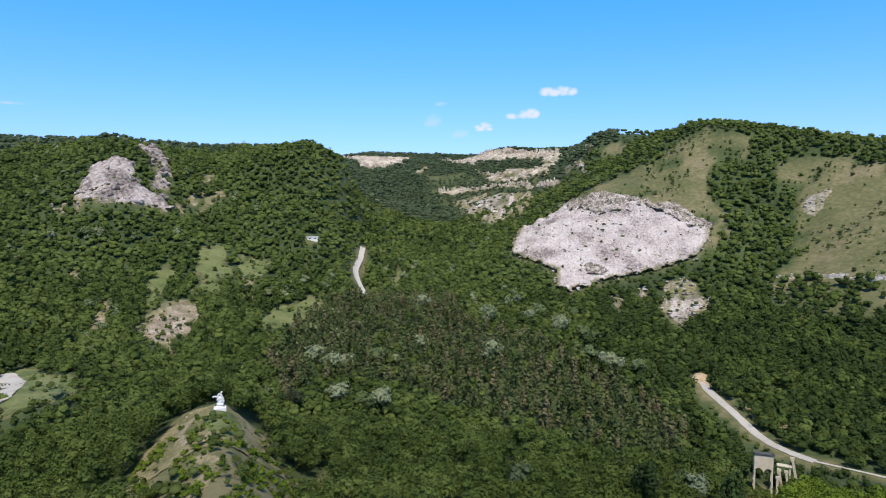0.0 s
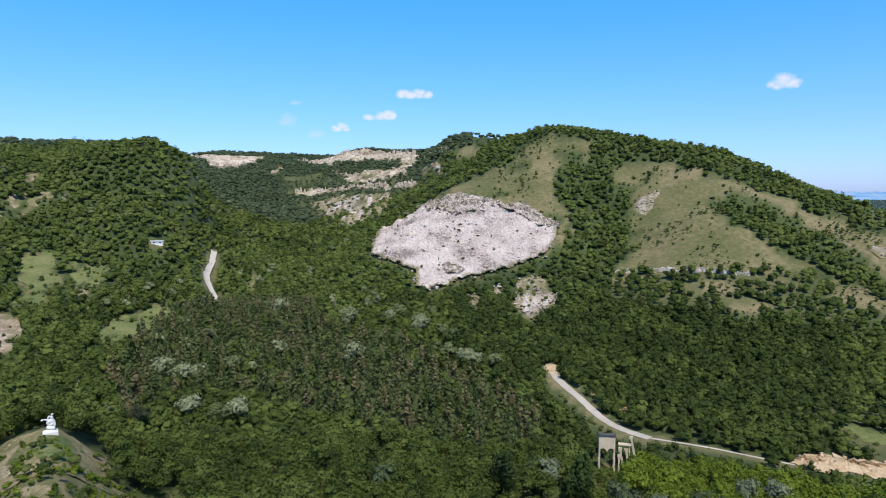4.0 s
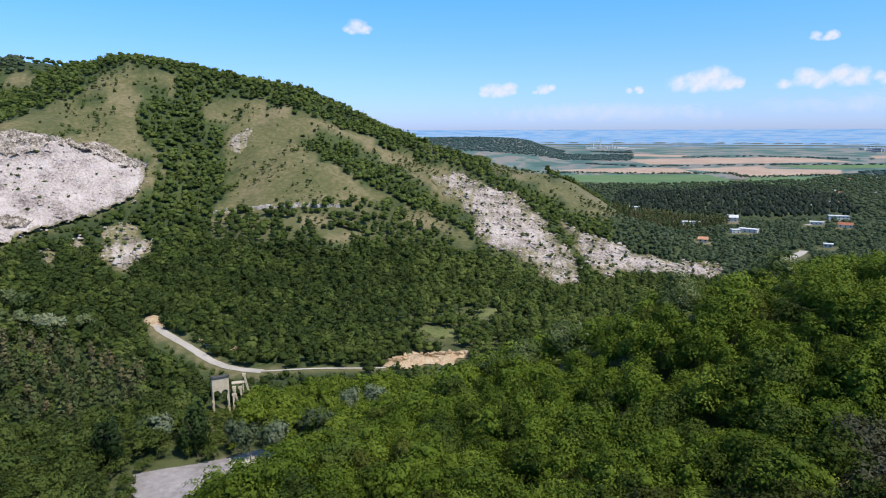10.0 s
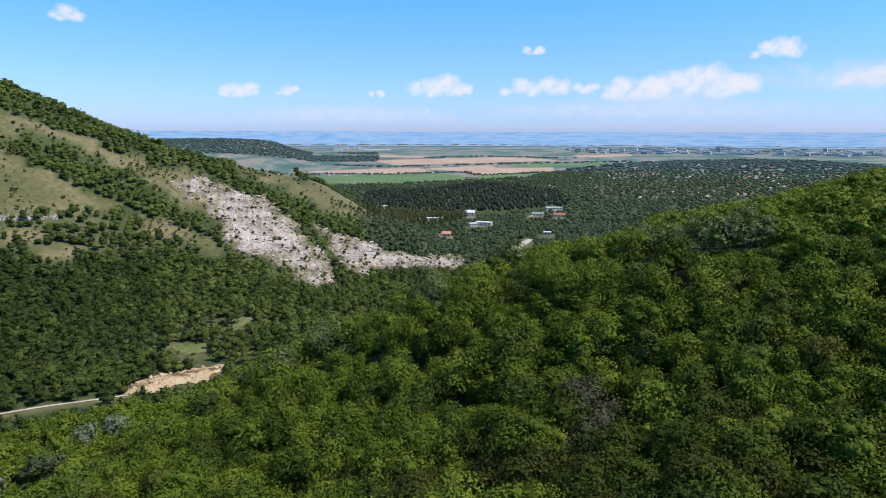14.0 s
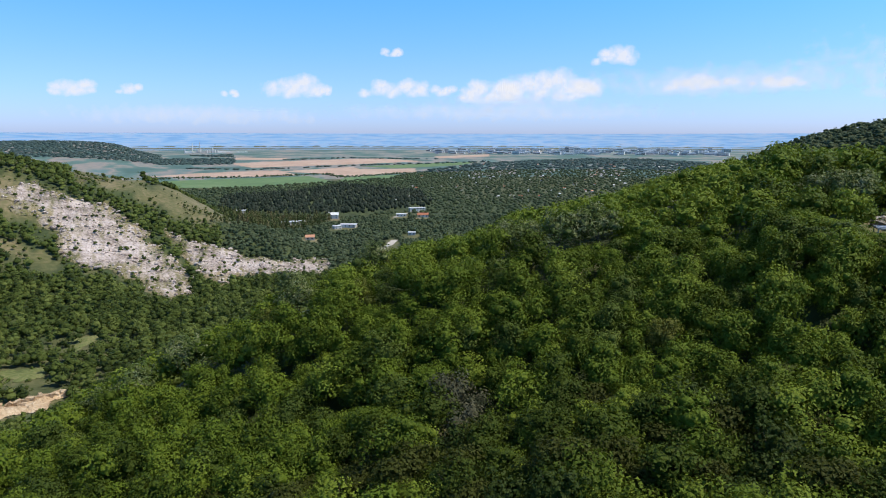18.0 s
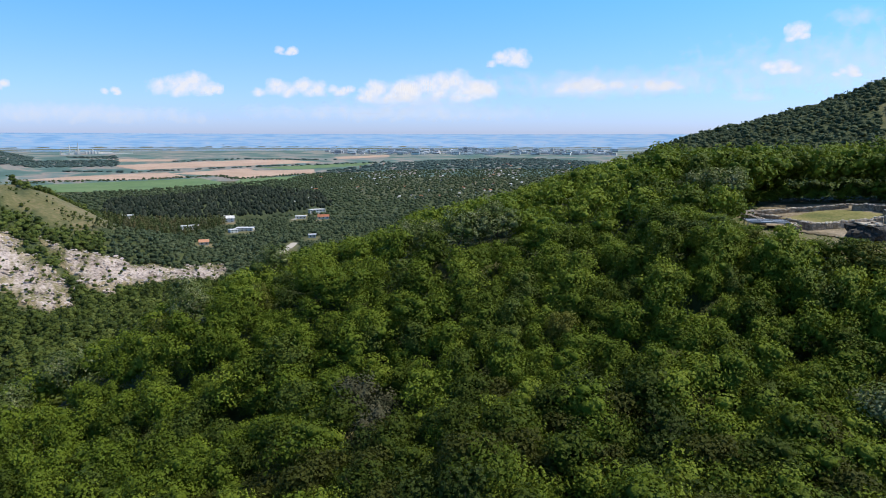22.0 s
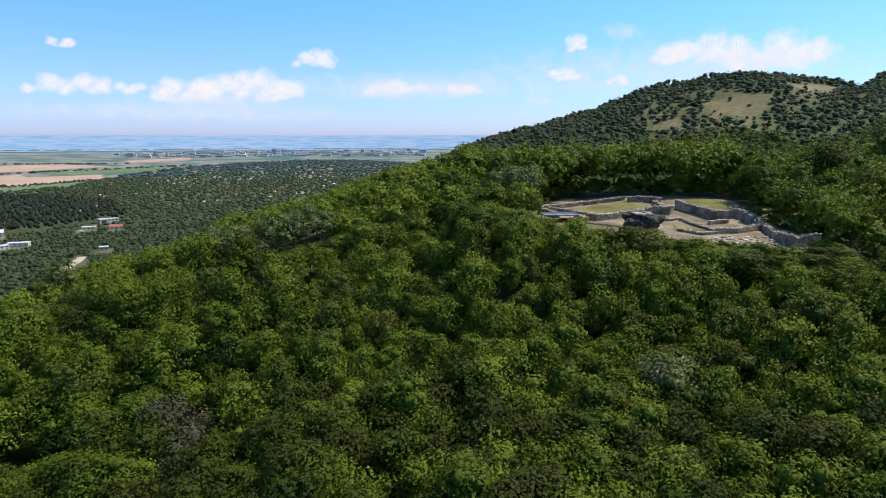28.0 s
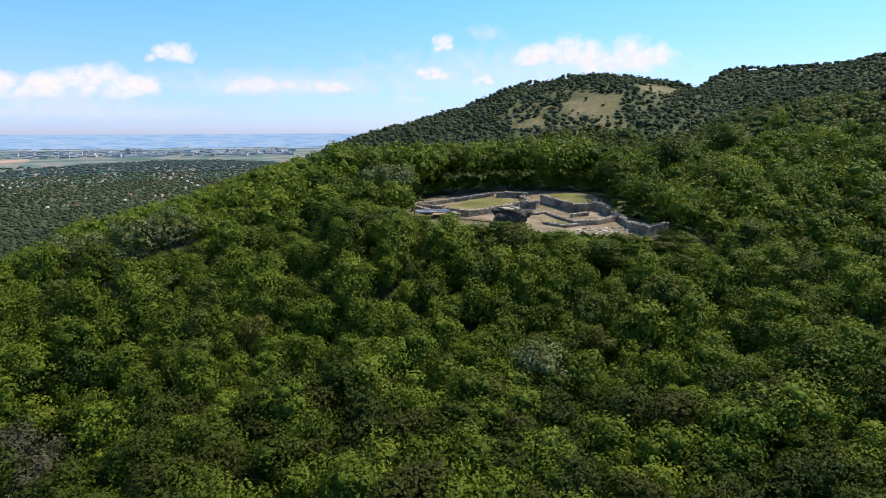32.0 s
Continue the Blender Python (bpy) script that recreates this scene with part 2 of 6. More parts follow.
section(5.8, (0, 48), (80, 33), (160, 8.5), (200, 9.2), (250, 11.2), (320, 18.5), (400, 29.5), (480, 44.6), (640, 59.8), (760, 80.7), (1000, 130.2), (1200, 178.1), (1600, 170), (4950, 150))
section(13.6, (0, 48), (80, 35), (160, 4.9), (190, 3.8), (235, 5.4), (300, 9.6), (370, 21.4), (450, 37.4), (560, 91.1), (700, 120.6), (850, 170.9), (1200, 170), (1600, 180), (4950, 150))
section(22.7, (0, 49), (80, 40), (105, 22), (130, 5), (190, 5.4), (250, 3.9), (310, 9.8), (380, 16.1), (440, 28.2), (540, 70.5), (620, 111.7), (720, 165.7), (900, 160), (1600, 160), (4950, 150))
section(28, (0, 49), (80, 44), (105, 27), (130, 6), (150, 4), (190, 5), (235, 2.1), (300, 5.1), (380, 16.1), (440, 28.2), (500, 42.4), (600, 90), (720, 158.1), (900, 140), (1600, 120), (4950, 150))
section(34, (0, 50), (80, 45), (108, 32), (135, 10), (195, 6), (245, 3.2), (300, 4), (370, 11.4), (480, 42.9), (580, 87.9), (700, 139.6), (900, 110), (1600, 60), (4950, 140))
section(41, (0, 50), (80, 43), (110, 36.8), (150, 18), (200, 7), (250, 2), (350, 6), (450, 25.2), (560, 63.7), (690, 106.9), (900, 70), (1600, 5), (3000, 70), (4200, 45), (4950, 120))
section(50, (0, 51), (80, 45), (115, 44), (160, 22), (220, 4), (280, -1), (370, 3.2), (470, 22.3), (560, 48), (640, 68.8), (900, 20), (1500, 0), (2700, 58), (3100, 76), (3500, 40), (4200, 20), (4950, 118))
section(58, (0, 51), (80, 47), (120, 49.1), (180, 25), (300, 2), (400, 3.4), (520, 21.9), (640, 49.1), (900, 5), (1500, 0), (2700, 8), (3100, 10), (3500, 12), (4200, 18), (4950, 118))
section(54, (0, 51), (80, 46), (117, 46.4), (170, 22.8), (260, 1.7), (330, 1.2), (385, 3.6), (495, 23), (560, 40.6), (640, 59.6), (900, 10.5), (1500, 0), (2700, 45), (3100, 68), (3500, 36), (4200, 20), (4950, 118))
section(56.5, (0, 51), (80, 46.6), (117, 47.9), (170, 26.4), (260, 3.9), (330, 1.8), (385, 3.2), (495, 19.3), (560, 35.7), (640, 53.6), (900, 6.5), (1500, 0), (2700, 22), (3100, 28), (3500, 22), (4200, 18), (4950, 118))
section(65, (0, 52), (80, 49), (120, 58.1), (180, 35), (300, 4), (450, 2.6), (560, 17.3), (700, 4), (1500, 0), (2600, 8), (3100, 14), (4200, 18), (4950, 118))
section(71, (0, 52), (80, 51), (120, 63.8), (180, 40), (300, 8), (480, 0.8), (600, 0), (900, 1), (1500, 0), (2500, 8), (4200, 18), (4950, 118))
section(78, (0, 53), (80, 55), (120, 69.5), (180, 50), (300, 14), (500, 2), (900, 1), (1500, 0), (2500, 8), (4200, 18), (4950, 118))
section(86, (0, 53), (80, 57), (120, 72.5), (180, 60), (300, 25), (500, 5), (900, 1), (1300, 2), (2000, 10), (2500, 8), (4200, 18), (4950, 118))
section(93, (0, 53), (80, 60), (120, 75.1), (180, 68), (300, 35), (500, 10), (900, 2), (1300, 4), (2000, 14), (2500, 8), (4200, 18), (4950, 118))
section(100, (0, 54), (60, 57), (80, 62), (110, 72), (150, 80.6), (190, 72), (300, 42), (500, 20), (900, 3), (1300, 4), (2000, 16), (2500, 8), (4200, 18), (4950, 118))
section(106, (0, 54), (60, 58), (80, 63), (110, 74), (165, 82.8), (210, 72), (320, 45), (420, 60), (560, 76.3), (700, 30), (1300, 10), (2500, 10), (4200, 20), (4950, 120))
section(111, (0, 54), (60, 58), (80, 63.5), (94, 71.5), (104, 78.6), (120, 79), (150, 80.3), (165, 81), (200, 72), (300, 60), (480, 76.6), (600, 94.2), (800, 40), (1500, 20), (2500, 20), (4200, 40), (4950, 122))
section(117, (0, 54), (60, 58), (80, 62.5), (94, 70.5), (104, 78.4), (130, 79.3), (150, 80.2), (170, 81), (220, 72), (330, 68), (480, 90), (620, 111.7), (800, 60), (1500, 50), (2500, 60), (4200, 100), (4950, 110))
section(125, (0, 54), (60, 58), (80, 61.5), (94, 69), (104, 78.3), (130, 79.6), (160, 82), (180, 82), (230, 75), (330, 72), (480, 102.6), (630, 139.6), (800, 90), (1500, 90), (4950, 110))
section(132, (0, 54), (60, 58), (80, 61), (93, 67.5), (103, 77.8), (130, 79.6), (150, 82), (200, 81), (260, 78), (340, 80), (480, 109.3), (650, 149.2), (900, 110), (1500, 110), (4950, 110))
section(137, (0, 54), (60, 58), (80, 60.5), (92, 66.5), (101, 77), (130, 79.5), (150, 82), (200, 84), (270, 82.5), (350, 90), (420, 84), (520, 113.6), (660, 140.8), (900, 120), (1500, 120), (4950, 110))
section(141, (0, 54), (60, 60), (80, 63), (100, 70), (120, 76), (160, 80), (220, 86), (330, 96.9), (420, 88), (700, 136.5), (900, 170.3), (1500, 130), (4950, 110))
section(146, (0, 54), (60, 60), (80, 64), (100, 70), (130, 77), (180, 84), (250, 94), (330, 105), (420, 94), (650, 130.9), (900, 170.3), (1500, 140), (4950, 110))
section(153, (0, 54), (60, 60), (80, 65), (110, 72), (160, 82), (220, 92), (330, 107.3), (420, 98), (650, 140), (880, 178.6), (1500, 150), (4950, 110))
section(170, (0, 54), (80, 66), (150, 82), (330, 115), (900, 190), (1500, 170), (4950, 110))
section(215, (0, 52), (80, 60), (150, 80), (330, 115), (900, 190), (1500, 170), (4950, 120))
section(260, (0, 50), (80, 52), (150, 70), (330, 105), (900, 180), (1500, 180), (4950, 130))
section(300, (0, 48), (80, 44), (190, 40), (330, 60), (900, 175), (1600, 190), (4950, 150))
section(-16, (0, 48), (80, 35), (145, 26.5), (200, 21.1), (260, 17.4), (390, 29.6), (480, 53.1), (560, 82.2), (670, 135.7), (900, 151.4), (1600, 165), (4950, 150))
section(-9, (0, 48), (80, 33), (168, 13.4), (218, 11.5), (283, 14.2), (370, 24.8), (450, 42.7), (560, 65.5), (660, 125.7), (800, 120.7), (1600, 179.5), (4950, 150))
section(10, (0, 48), (80, 34), (160, 6.7), (195, 7.2), (245, 8.5), (310, 14.4), (385, 24.9), (455, 39.1), (540, 70.5), (640, 76.6), (850, 125.6), (1200, 171.8), (1600, 165), (4950, 150))


def _tangents(x, y):
    """Slopes of a curve through the points that never overshoots."""
    h, d = np.diff(x), np.diff(y) / np.diff(x)
    m = np.zeros(len(x))
    same = d[:-1] * d[1:] > 0
    w1, w2 = 2 * h[1:] + h[:-1], h[1:] + 2 * h[:-1]
    with np.errstate(divide="ignore", invalid="ignore"):
        m[1:-1] = np.where(same, (w1 + w2) / (w1 / d[:-1] + w2 / d[1:]), 0)
    m[0], m[-1] = d[0], d[-1]
    return m


def _curve(x, y, q):
    x, y = np.asarray(x, float), np.asarray(y, float)
    m = _tangents(x, y)
    i = np.clip(np.searchsorted(x, q) - 1, 0, len(x) - 2)
    h = x[i + 1] - x[i]
    s = (q - x[i]) / h
    return (y[i] * (1 + 2 * s) * (1 - s) ** 2 + m[i] * h * s * (1 - s) ** 2 + y[i + 1] * s * s * (3 - 2 * s) - m[i + 1] * h * s * s * (1 - s))


def _lat(r):
    return np.log(r + 25.0)


_KEYS = sorted(SECTIONS)
_U = np.linspace(_lat(0.0), _lat(5000.0), 420)
_LAND = np.array([_curve([_lat(a) for a, b in SECTIONS[k]], [b for a, b in SECTIONS[k]], _U) for k in _KEYS])
_B = np.array([_KEYS[-1] - 360.0] + [float(k) for k in _KEYS] + [_KEYS[0] + 360.0])
_LAND = np.vstack([_LAND[-1:], _LAND, _LAND[:1]])
_Q = np.arange(-60, 301, 1.0)
_GRID = np.array([_curve(_B, _LAND[:, j], _Q) for j in range(len(_U))])


def _waves(x, y, size, seed):
    """Smooth rolling noise from a few crossed waves, between -1 and 1."""
    g = np.random.RandomState(seed)
    s = np.zeros(np.shape(x))
    for _ in range(7):
        a, p, k = g.uniform(0, 6.283), g.uniform(0, 6.283), g.uniform(0.6, 1.7) * 6.283 / size
        s = s + np.sin(k * (x * math.cos(a) + y * math.sin(a)) + p + 0.8 * np.sin(0.7 * k * (x * math.sin(a) - y * math.cos(a)) + 2 * p))
    return s / 4.0


def height(x, y):
    """The height of the ground at a place."""
    x, y = np.asarray(x, float), np.asarray(y, float)
    r = np.hypot(x, y)
    b = (np.degrees(np.arctan2(x, y)) + 60.0) % 360.0
    u = (_lat(np.minimum(r, 4999.0)) - _U[0]) / (_U[1] - _U[0])
    i, j = np.clip(u.astype(int), 0, len(_U) - 2), np.clip(b.astype(int), 0, len(_Q) - 2)
    fu, fb = u - i, b - j
    z = (_GRID[i, j] * (1 - fu) + _GRID[i + 1, j] * fu) * (1 - fb) + (_GRID[i, j + 1] * (1 - fu) + _GRID[i + 1, j + 1] * fu) * fb
    amount = np.clip((r - 150.0) / 500.0, 0, 1) * np.clip((2600.0 - r) / 1500.0, 0.05, 1) * np.clip((z - 8) / 40.0, 0.05, 1)
    return z + amount * (3.0 * _waves(x, y, 90.0, 1) + 1.6 * _waves(x, y, 34.0, 2))


def mesh_from(name, verts, faces, mat, parent=None, values=None, smooth=False, normals=None):
    """One mesh object from arrays of corners and faces of equal length; values: point attributes."""
    verts, faces = np.asarray(verts, np.float32), np.asarray(faces, np.int32)
    me = bpy.data.meshes.new(name)
    k = faces.shape[1]
    me.vertices.add(len(verts))
    me.vertices.foreach_set("co", verts.ravel())
    me.loops.add(faces.size)
    me.loops.foreach_set("vertex_index", faces.ravel())
    me.polygons.add(len(faces))
    me.polygons.foreach_set("loop_start", np.arange(0, faces.size, k, dtype=np.int32))
    me.polygons.foreach_set("use_smooth", np.full(len(faces), smooth))
    for key, v in (values or {}).items():
        me.attributes.new(key, "FLOAT", "POINT").data.foreach_set("value", np.asarray(v, np.float32))
    if normals is not None:
        me.attributes.new("custom_normal", "FLOAT_VECTOR", "POINT").data.foreach_set("vector", np.asarray(normals, np.float32).ravel())
    me.update(calc_edges=True)
    if mat:
        me.materials.append(mat)
    ob = new(name, me)
    ob.parent = parent
    return ob


def inside(poly, x, y):
    """Which of the places lie within an outline."""
    res = np.zeros(np.shape(x), bool)
    n = len(poly)
    for i in range(n):
        (x1, y1), (x2, y2) = poly[i], poly[(i + 1) % n]
        if y1 == y2:
            continue
        res ^= ((y1 > y) != (y2 > y)) & (x < (x2 - x1) * (y - y1) / (y2 - y1) + x1)
    return res


def ragged(x, y):
    """Moves places a little to and fro, so that outlines fray; more the farther off."""
    k = np.clip(np.hypot(x, y) / 500.0, 0.1, 1.2)
    return x + 5.0 * k * _waves(x, y, 26.0, 11), y + 5.0 * k * _waves(x, y, 26.0, 12)


# ---- plan: outlines cast from the camera's view onto the ground, in metres ----
QUARRY_FACE = [(53, 497), (62, 560), (75, 605), (115, 608), (124, 572), (158, 545), (191, 533), (206, 495), (197, 476), (180, 457), (160, 448), (145, 443), (126, 436), (109, 432), (90, 421), (81, 414), (75, 422), (80, 450), (71, 466), (61, 478)]
SCREES = [
    [(399, 388), (440, 386), (442, 362), (453, 338), (445, 315), (436, 292), (416, 273), (399, 246), (379, 227), (342, 200), (330, 214), (350, 240), (357, 267), (350, 277), (360, 306), (380, 317), (396, 348)],
    [(453, 291), (444, 269), (442, 242), (440, 216), (442, 190), (473, 171), (445, 151), (418, 147), (408, 175), (399, 196), (366, 195), (386, 219), (413, 247), (433, 270)],
    [(139, 412), (160, 436), (169, 424), (168, 402), (152, 382), (136, 369), (131, 387)],
    [(103, 397), (113, 412), (113, 403), (105, 389)],
    [(129, 425), (136, 430), (131, 413), (127, 413)],
    [(281, 510), (294, 523), (309, 523), (312, 509), (292, 504)]]
TERRACES = [
    [(-198, 1274), (-68, 1332), (-71, 1197), (-101, 1135), (-127, 1050), (-148, 1130)],
    [(-8, 1339), (131, 1150), (188, 1030), (160, 881), (150, 1012), (104, 1071), (54, 1119), (21, 1229)],
    [(187, 1024), (174, 768), (167, 750), (174, 909)],
    [(151, 811), (158, 757), (162, 703), (156, 716), (145, 779)],
    [(52, 1083), (144, 920), (138, 842), (59, 1059)],
    [(70, 1026), (119, 889), (112, 864), (70, 973)],
    [(-8, 1003), (16, 1024), (67, 943), (99, 880), (136, 750), (132, 746), (108, 831), (52, 951), (7, 992)],
    [(-48, 1125), (-31, 1223), (-28, 1189), (-41, 1102)],
    [(52, 740), (66, 744), (61, 704), (47, 715)],
    [(150, 1012), (160, 923), (143, 871), (146, 964)]]
LOW_TERRACE = [(14, 929), (50, 906), (113, 770), (91, 708), (65, 691), (41, 717), (25, 827)]
TERRACE_WOOD = [(-45, 1210), (160, 881), (151, 693), (102, 698), (74, 664), (32, 718), (-8, 935), (-32, 1037)]
QUARRY_RIMS = []
QUARRY_RIMS.append([(115, 599), (123, 570), (165, 541), (161, 524), (140, 516), (124, 512), (115, 532), (110, 558)])
QUARRY_RIMS.append([(166, 538), (191, 532), (205, 493), (186, 487), (182, 503), (167, 527)])
QUARRY_RIMS.append([(94, 453), (102, 453), (116, 443), (110, 438), (96, 445)])
CRAGS = [
    [(-285, 498), (-289, 531), (-278, 547), (-260, 548), (-248, 522), (-237, 518), (-225, 531), (-216, 506), (-229, 500), (-248, 484), (-271, 488)],
    [(-290, 614), (-331, 731), (-291, 671), (-243, 572), (-227, 534), (-238, 530), (-247, 561), (-266, 581)],
    [(-294, 497), (-289, 496), (-271, 480), (-278, 482)], [(-295, 484), (-290, 484), (-272, 468), (-279, 471)]]
RED_SOIL = [
    [(-211, 512), (-215, 547), (-208, 567), (-203, 548), (-207, 514)], [(-200, 520), (-199, 557), (-187, 574), (-186, 561), (-197, 530)],
    [(-219, 586), (-221, 613), (-212, 601), (-213, 575)], [(-179, 322), (-188, 353), (-185, 358), (-178, 342), (-172, 316)],
    [(-151, 312), (-158, 346), (-151, 366), (-135, 357), (-127, 329), (-125, 303), (-119, 275), (-129, 292), (-141, 296)],
    [(-135, 430), (-125, 411), (-109, 374), (-117, 386)], [(-228, 397), (-220, 392), (-212, 372)]]
RED_SOIL.append([(-75, 170), (-78, 179), (-76, 183), (-72, 183), (-69, 177), (-69, 171), (-63, 160), (-65, 158), (-68, 159)])
RED_SOIL.append([(-56, 135), (-56, 141), (-61, 151), (-61, 155), (-59, 154), (-54, 148), (-51, 138), (-52, 133)])
RED_SOIL.append([(-62, 182), (-62, 191), (-58, 193), (-54, 195), (-53, 188), (-57, 183)])
RED_SOIL.append([(-37, 164), (-35, 174), (-31, 177), (-29, 172), (-30, 168)])
GLADES = [
    [(-173, 450), (-166, 467), (-151, 448), (-139, 410), (-145, 398), (-159, 418)], [(-138, 450), (-126, 464), (-117, 432), (-120, 408), (-128, 423)],
    [(-100, 332), (-100, 371), (-85, 393), (-74, 391), (-74, 365), (-88, 343)], [(-165, 346), (-178, 391), (-183, 423), (-169, 395), (-159, 346)],
    [(-186, 265), (-184, 277), (-153, 253), (-132, 233), (-136, 209), (-142, 201)], [(-38, 472), (-36, 520), (-33, 513), (-35, 465)],
    [(-139, 432), (-141, 457), (-131, 436), (-131, 416)], [(-152, 402), (-137, 400), (-139, 383), (-152, 383)]]
GLADES.append([(-70, 178), (-68, 181), (-62, 188), (-57, 180), (-56, 163), (-63, 165)])
GLADES += [[(220, 218), (223, 208), (235, 202), (225, 196), (208, 201)], [(260, 218), (270, 209), (267, 203), (247, 204)], [(236, 232), (246, 228), (236, 225)]]
CLEARINGS = [
    [(109, 605), (138, 586), (168, 616), (203, 618), (235, 639), (258, 641), (274, 625), (289, 610), (284, 597), (263, 601), (250, 587), (229, 573), (222, 531), (226, 514), (207, 521), (191, 533), (157, 541), (126, 539), (114, 594)],
    [(170, 736), (197, 748), (209, 730), (193, 697)],
    [(218, 520), (224, 511), (207, 478), (193, 466), (205, 497)],
    [(291, 575), (319, 573), (342, 549), (356, 513), (377, 491), (406, 472), (407, 457), (422, 441), (440, 411), (449, 386), (448, 364), (419, 349), (393, 335), (368, 315), (344, 287), (333, 286), (343, 312), (332, 329), (329, 341), (347, 360), (351, 376), (314, 380), (262, 402), (225, 434), (251, 453), (269, 474), (279, 507), (288, 528), (317, 548), (284, 532), (281, 549)],
    [(254, 350), (285, 344), (276, 337), (254, 343)], [(225, 429), (243, 409), (236, 405), (222, 418)], [(260, 378), (287, 377), (273, 364), (256, 363)],
    [(300, 375), (335, 370), (320, 363), (300, 366)], [(291, 335), (317, 334), (309, 327), (290, 328)],
    [(1510, 1293), (1463, 1114), (510, 336), (656, 341), (511, 259), (483, 284), (471, 334), (463, 378)],
    [(403, -277), (404, -297), (388, -290), (386, -272)], [(431, -413), (441, -455), (425, -465), (400, -425), (405, -400)],
    [(406, -322), (420, -356), (387, -360), (361, -332), (338, -300), (373, -316), (393, -317)]]
# wood that crosses the meadows of the quarry hill: the band, the gully, two copses
HILL_WOODS = [
    [(333, 483), (362, 486), (387, 471), (391, 441), (398, 415), (392, 386), (390, 362), (385, 337), (369, 315), (348, 292), (358, 322), (356, 348), (352, 366), (353, 378), (347, 396), (333, 417), (330, 436), (337, 460)],
    [(249, 625), (257, 616), (274, 597), (296, 591), (291, 569), (291, 546), (318, 551), (300, 534), (281, 520), (271, 486), (246, 455), (213, 453), (226, 516), (225, 531), (224, 561), (234, 577), (253, 588)],
    [(162, 558), (184, 577), (191, 574), (184, 560), (162, 547)], [(192, 609), (219, 610), (230, 593), (208, 598)],
    [(459, 402), (455, 359), (451, 331), (451, 301), (448, 271), (446, 244), (447, 220), (445, 191), (482, 170), (487, 190), (475, 209), (482, 237), (481, 264), (481, 292), (486, 325), (480, 353), (485, 382), (1564, 1324)]]
SCRUB = []
SCRUB.append([(431, -413), (441, -455), (418, -465), (392, -432), (363, -376), (342, -337), (375, -363)])
SCRUB.append([(339, -303), (385, -362), (370, -363), (326, -310)])
HILL_SCRUB = [(214, 434), (350, 375), (351, 339), (344, 300), (337, 278), (328, 294), (293, 326), (247, 351), (196, 372)]
SCRUB.append([(206, 228), (241, 235), (274, 212), (254, 182), (241, 166), (204, 169), (199, 198)])
SCRUB.append([(-40, 153), (-37, 183), (-30, 176), (-30, 168)])
SCRUB.append([(-15, 191), (-12, 208), (-3, 207), (-2, 191)])
SCRUB.append([(3317, 3316), (1474, 1156), (639, 329), (472, 256), (455, 356), (446, 416), (441, 462)])
KNOLL = [(-78, 151), (-83, 171), (-78, 179), (-79, 190), (-71, 185), (-62, 191), (-55, 192), (-45, 175), (-27, 169)]
SPARSE_WOOD = [(464, -298), (432, -368), (364, -348), (308, -289), (359, -257)]
RUIN_GROUND = [(128, -60), (142, -73), (130, -89), (119, -100), (105, -94), (96, -90), (84, -88), (75.8, -81.0), (75.5, -74.5), (81.1, -70.2), (88.9, -64.6), (103, -64), (113, -59)]
YARD_GROUND = [(60, 168), (74, 161), (89, 156), (95, 148), (83, 148), (67, 147), (60, 145), (55, 149), (56, 159)]
CUTTING = [(168, 188), (183, 192), (210, 177), (207, 171), (187, 172), (170, 182)]
ROADS = []  # width, centre line
ROADS.append((3.9, [(119, 291), (116, 280), (118, 269), (120, 255), (120, 239), (123, 225), (129, 216)]))
ROADS.append((1.1, [(129, 216), (138, 207), (149, 199), (159, 190), (166, 185)]))
ROADS.append((4.2, [(-68, 546), (-67, 525), (-67, 487), (-62, 463), (-55, 452)]))
ROADS.append((4.0, [(-181, 258), (-173, 256), (-161, 242), (-152, 222), (-151, 214)]))
ROADS.append((6.5, [(500, 136), (523, 134), (548, 132), (575, 133)]))
ROADS.append((5.0, [(743, 173), (767, 170), (790, 163)]))
PINES = []
PINES.append([(-81, 290), (-79, 366), (-41, 442), (6, 403), (23, 333), (51, 328), (58, 301), (81, 287), (91, 242), (85, 207), (65, 190), (53, 219), (24, 228), (-1, 248), (-20, 270), (-45, 272), (-60, 236)])
PINES.append([(476, 258), (911, 473), (1010, 406), (1200, 377), (1055, 200), (821, 140), (717, 231)])


PALE_SPOTS = [(-50.6, 284.6), (-27.8, 239.4), (22.3, 298.3), (31.4, 290.9), (73.9, 337.8), (63.1, 344.5), (79.1, 304.5), (56.5, 361.9),
              (-58.0, 289.7), (47.7, 355.5), (74.7, 369.2), (24.4, 351.8), (91.5, 296.0), (-11.9, 318.0), (-30.0, 294.7), (-44.7, 287.5)]
PALE_SPOTS += [(-31.5, 243.0), (-24.3, 241.5), (-41.0, 245.3), (58.2, 333.6), (77.4, 326.5), (81.8, 299.1), (-18.6, 386.9), (-13.2, 379.6), (71.9, 310.6),
               (79.9, 302.1), (63.4, 340.5), (55.5, 367.0), (-269.7, 442.2), (-234.1, 437.2), (-245.0, 439.7), (-206.4, 320.5)]
NEAR_PALE = [(104.8, 41.9), (110.4, 5.2), (110.9, 1.6), (109.1, -3.0), (111.0, -6.7), (112.2, -9.8), (130.4, -51.0), (124.2, -52.4), (123.9, -56.3),
             (100.6, 60.7), (92.8, 72.1), (92.8, 65.7), (115.0, 30.5), (61.2, -46.1), (111.2, 45.3)]
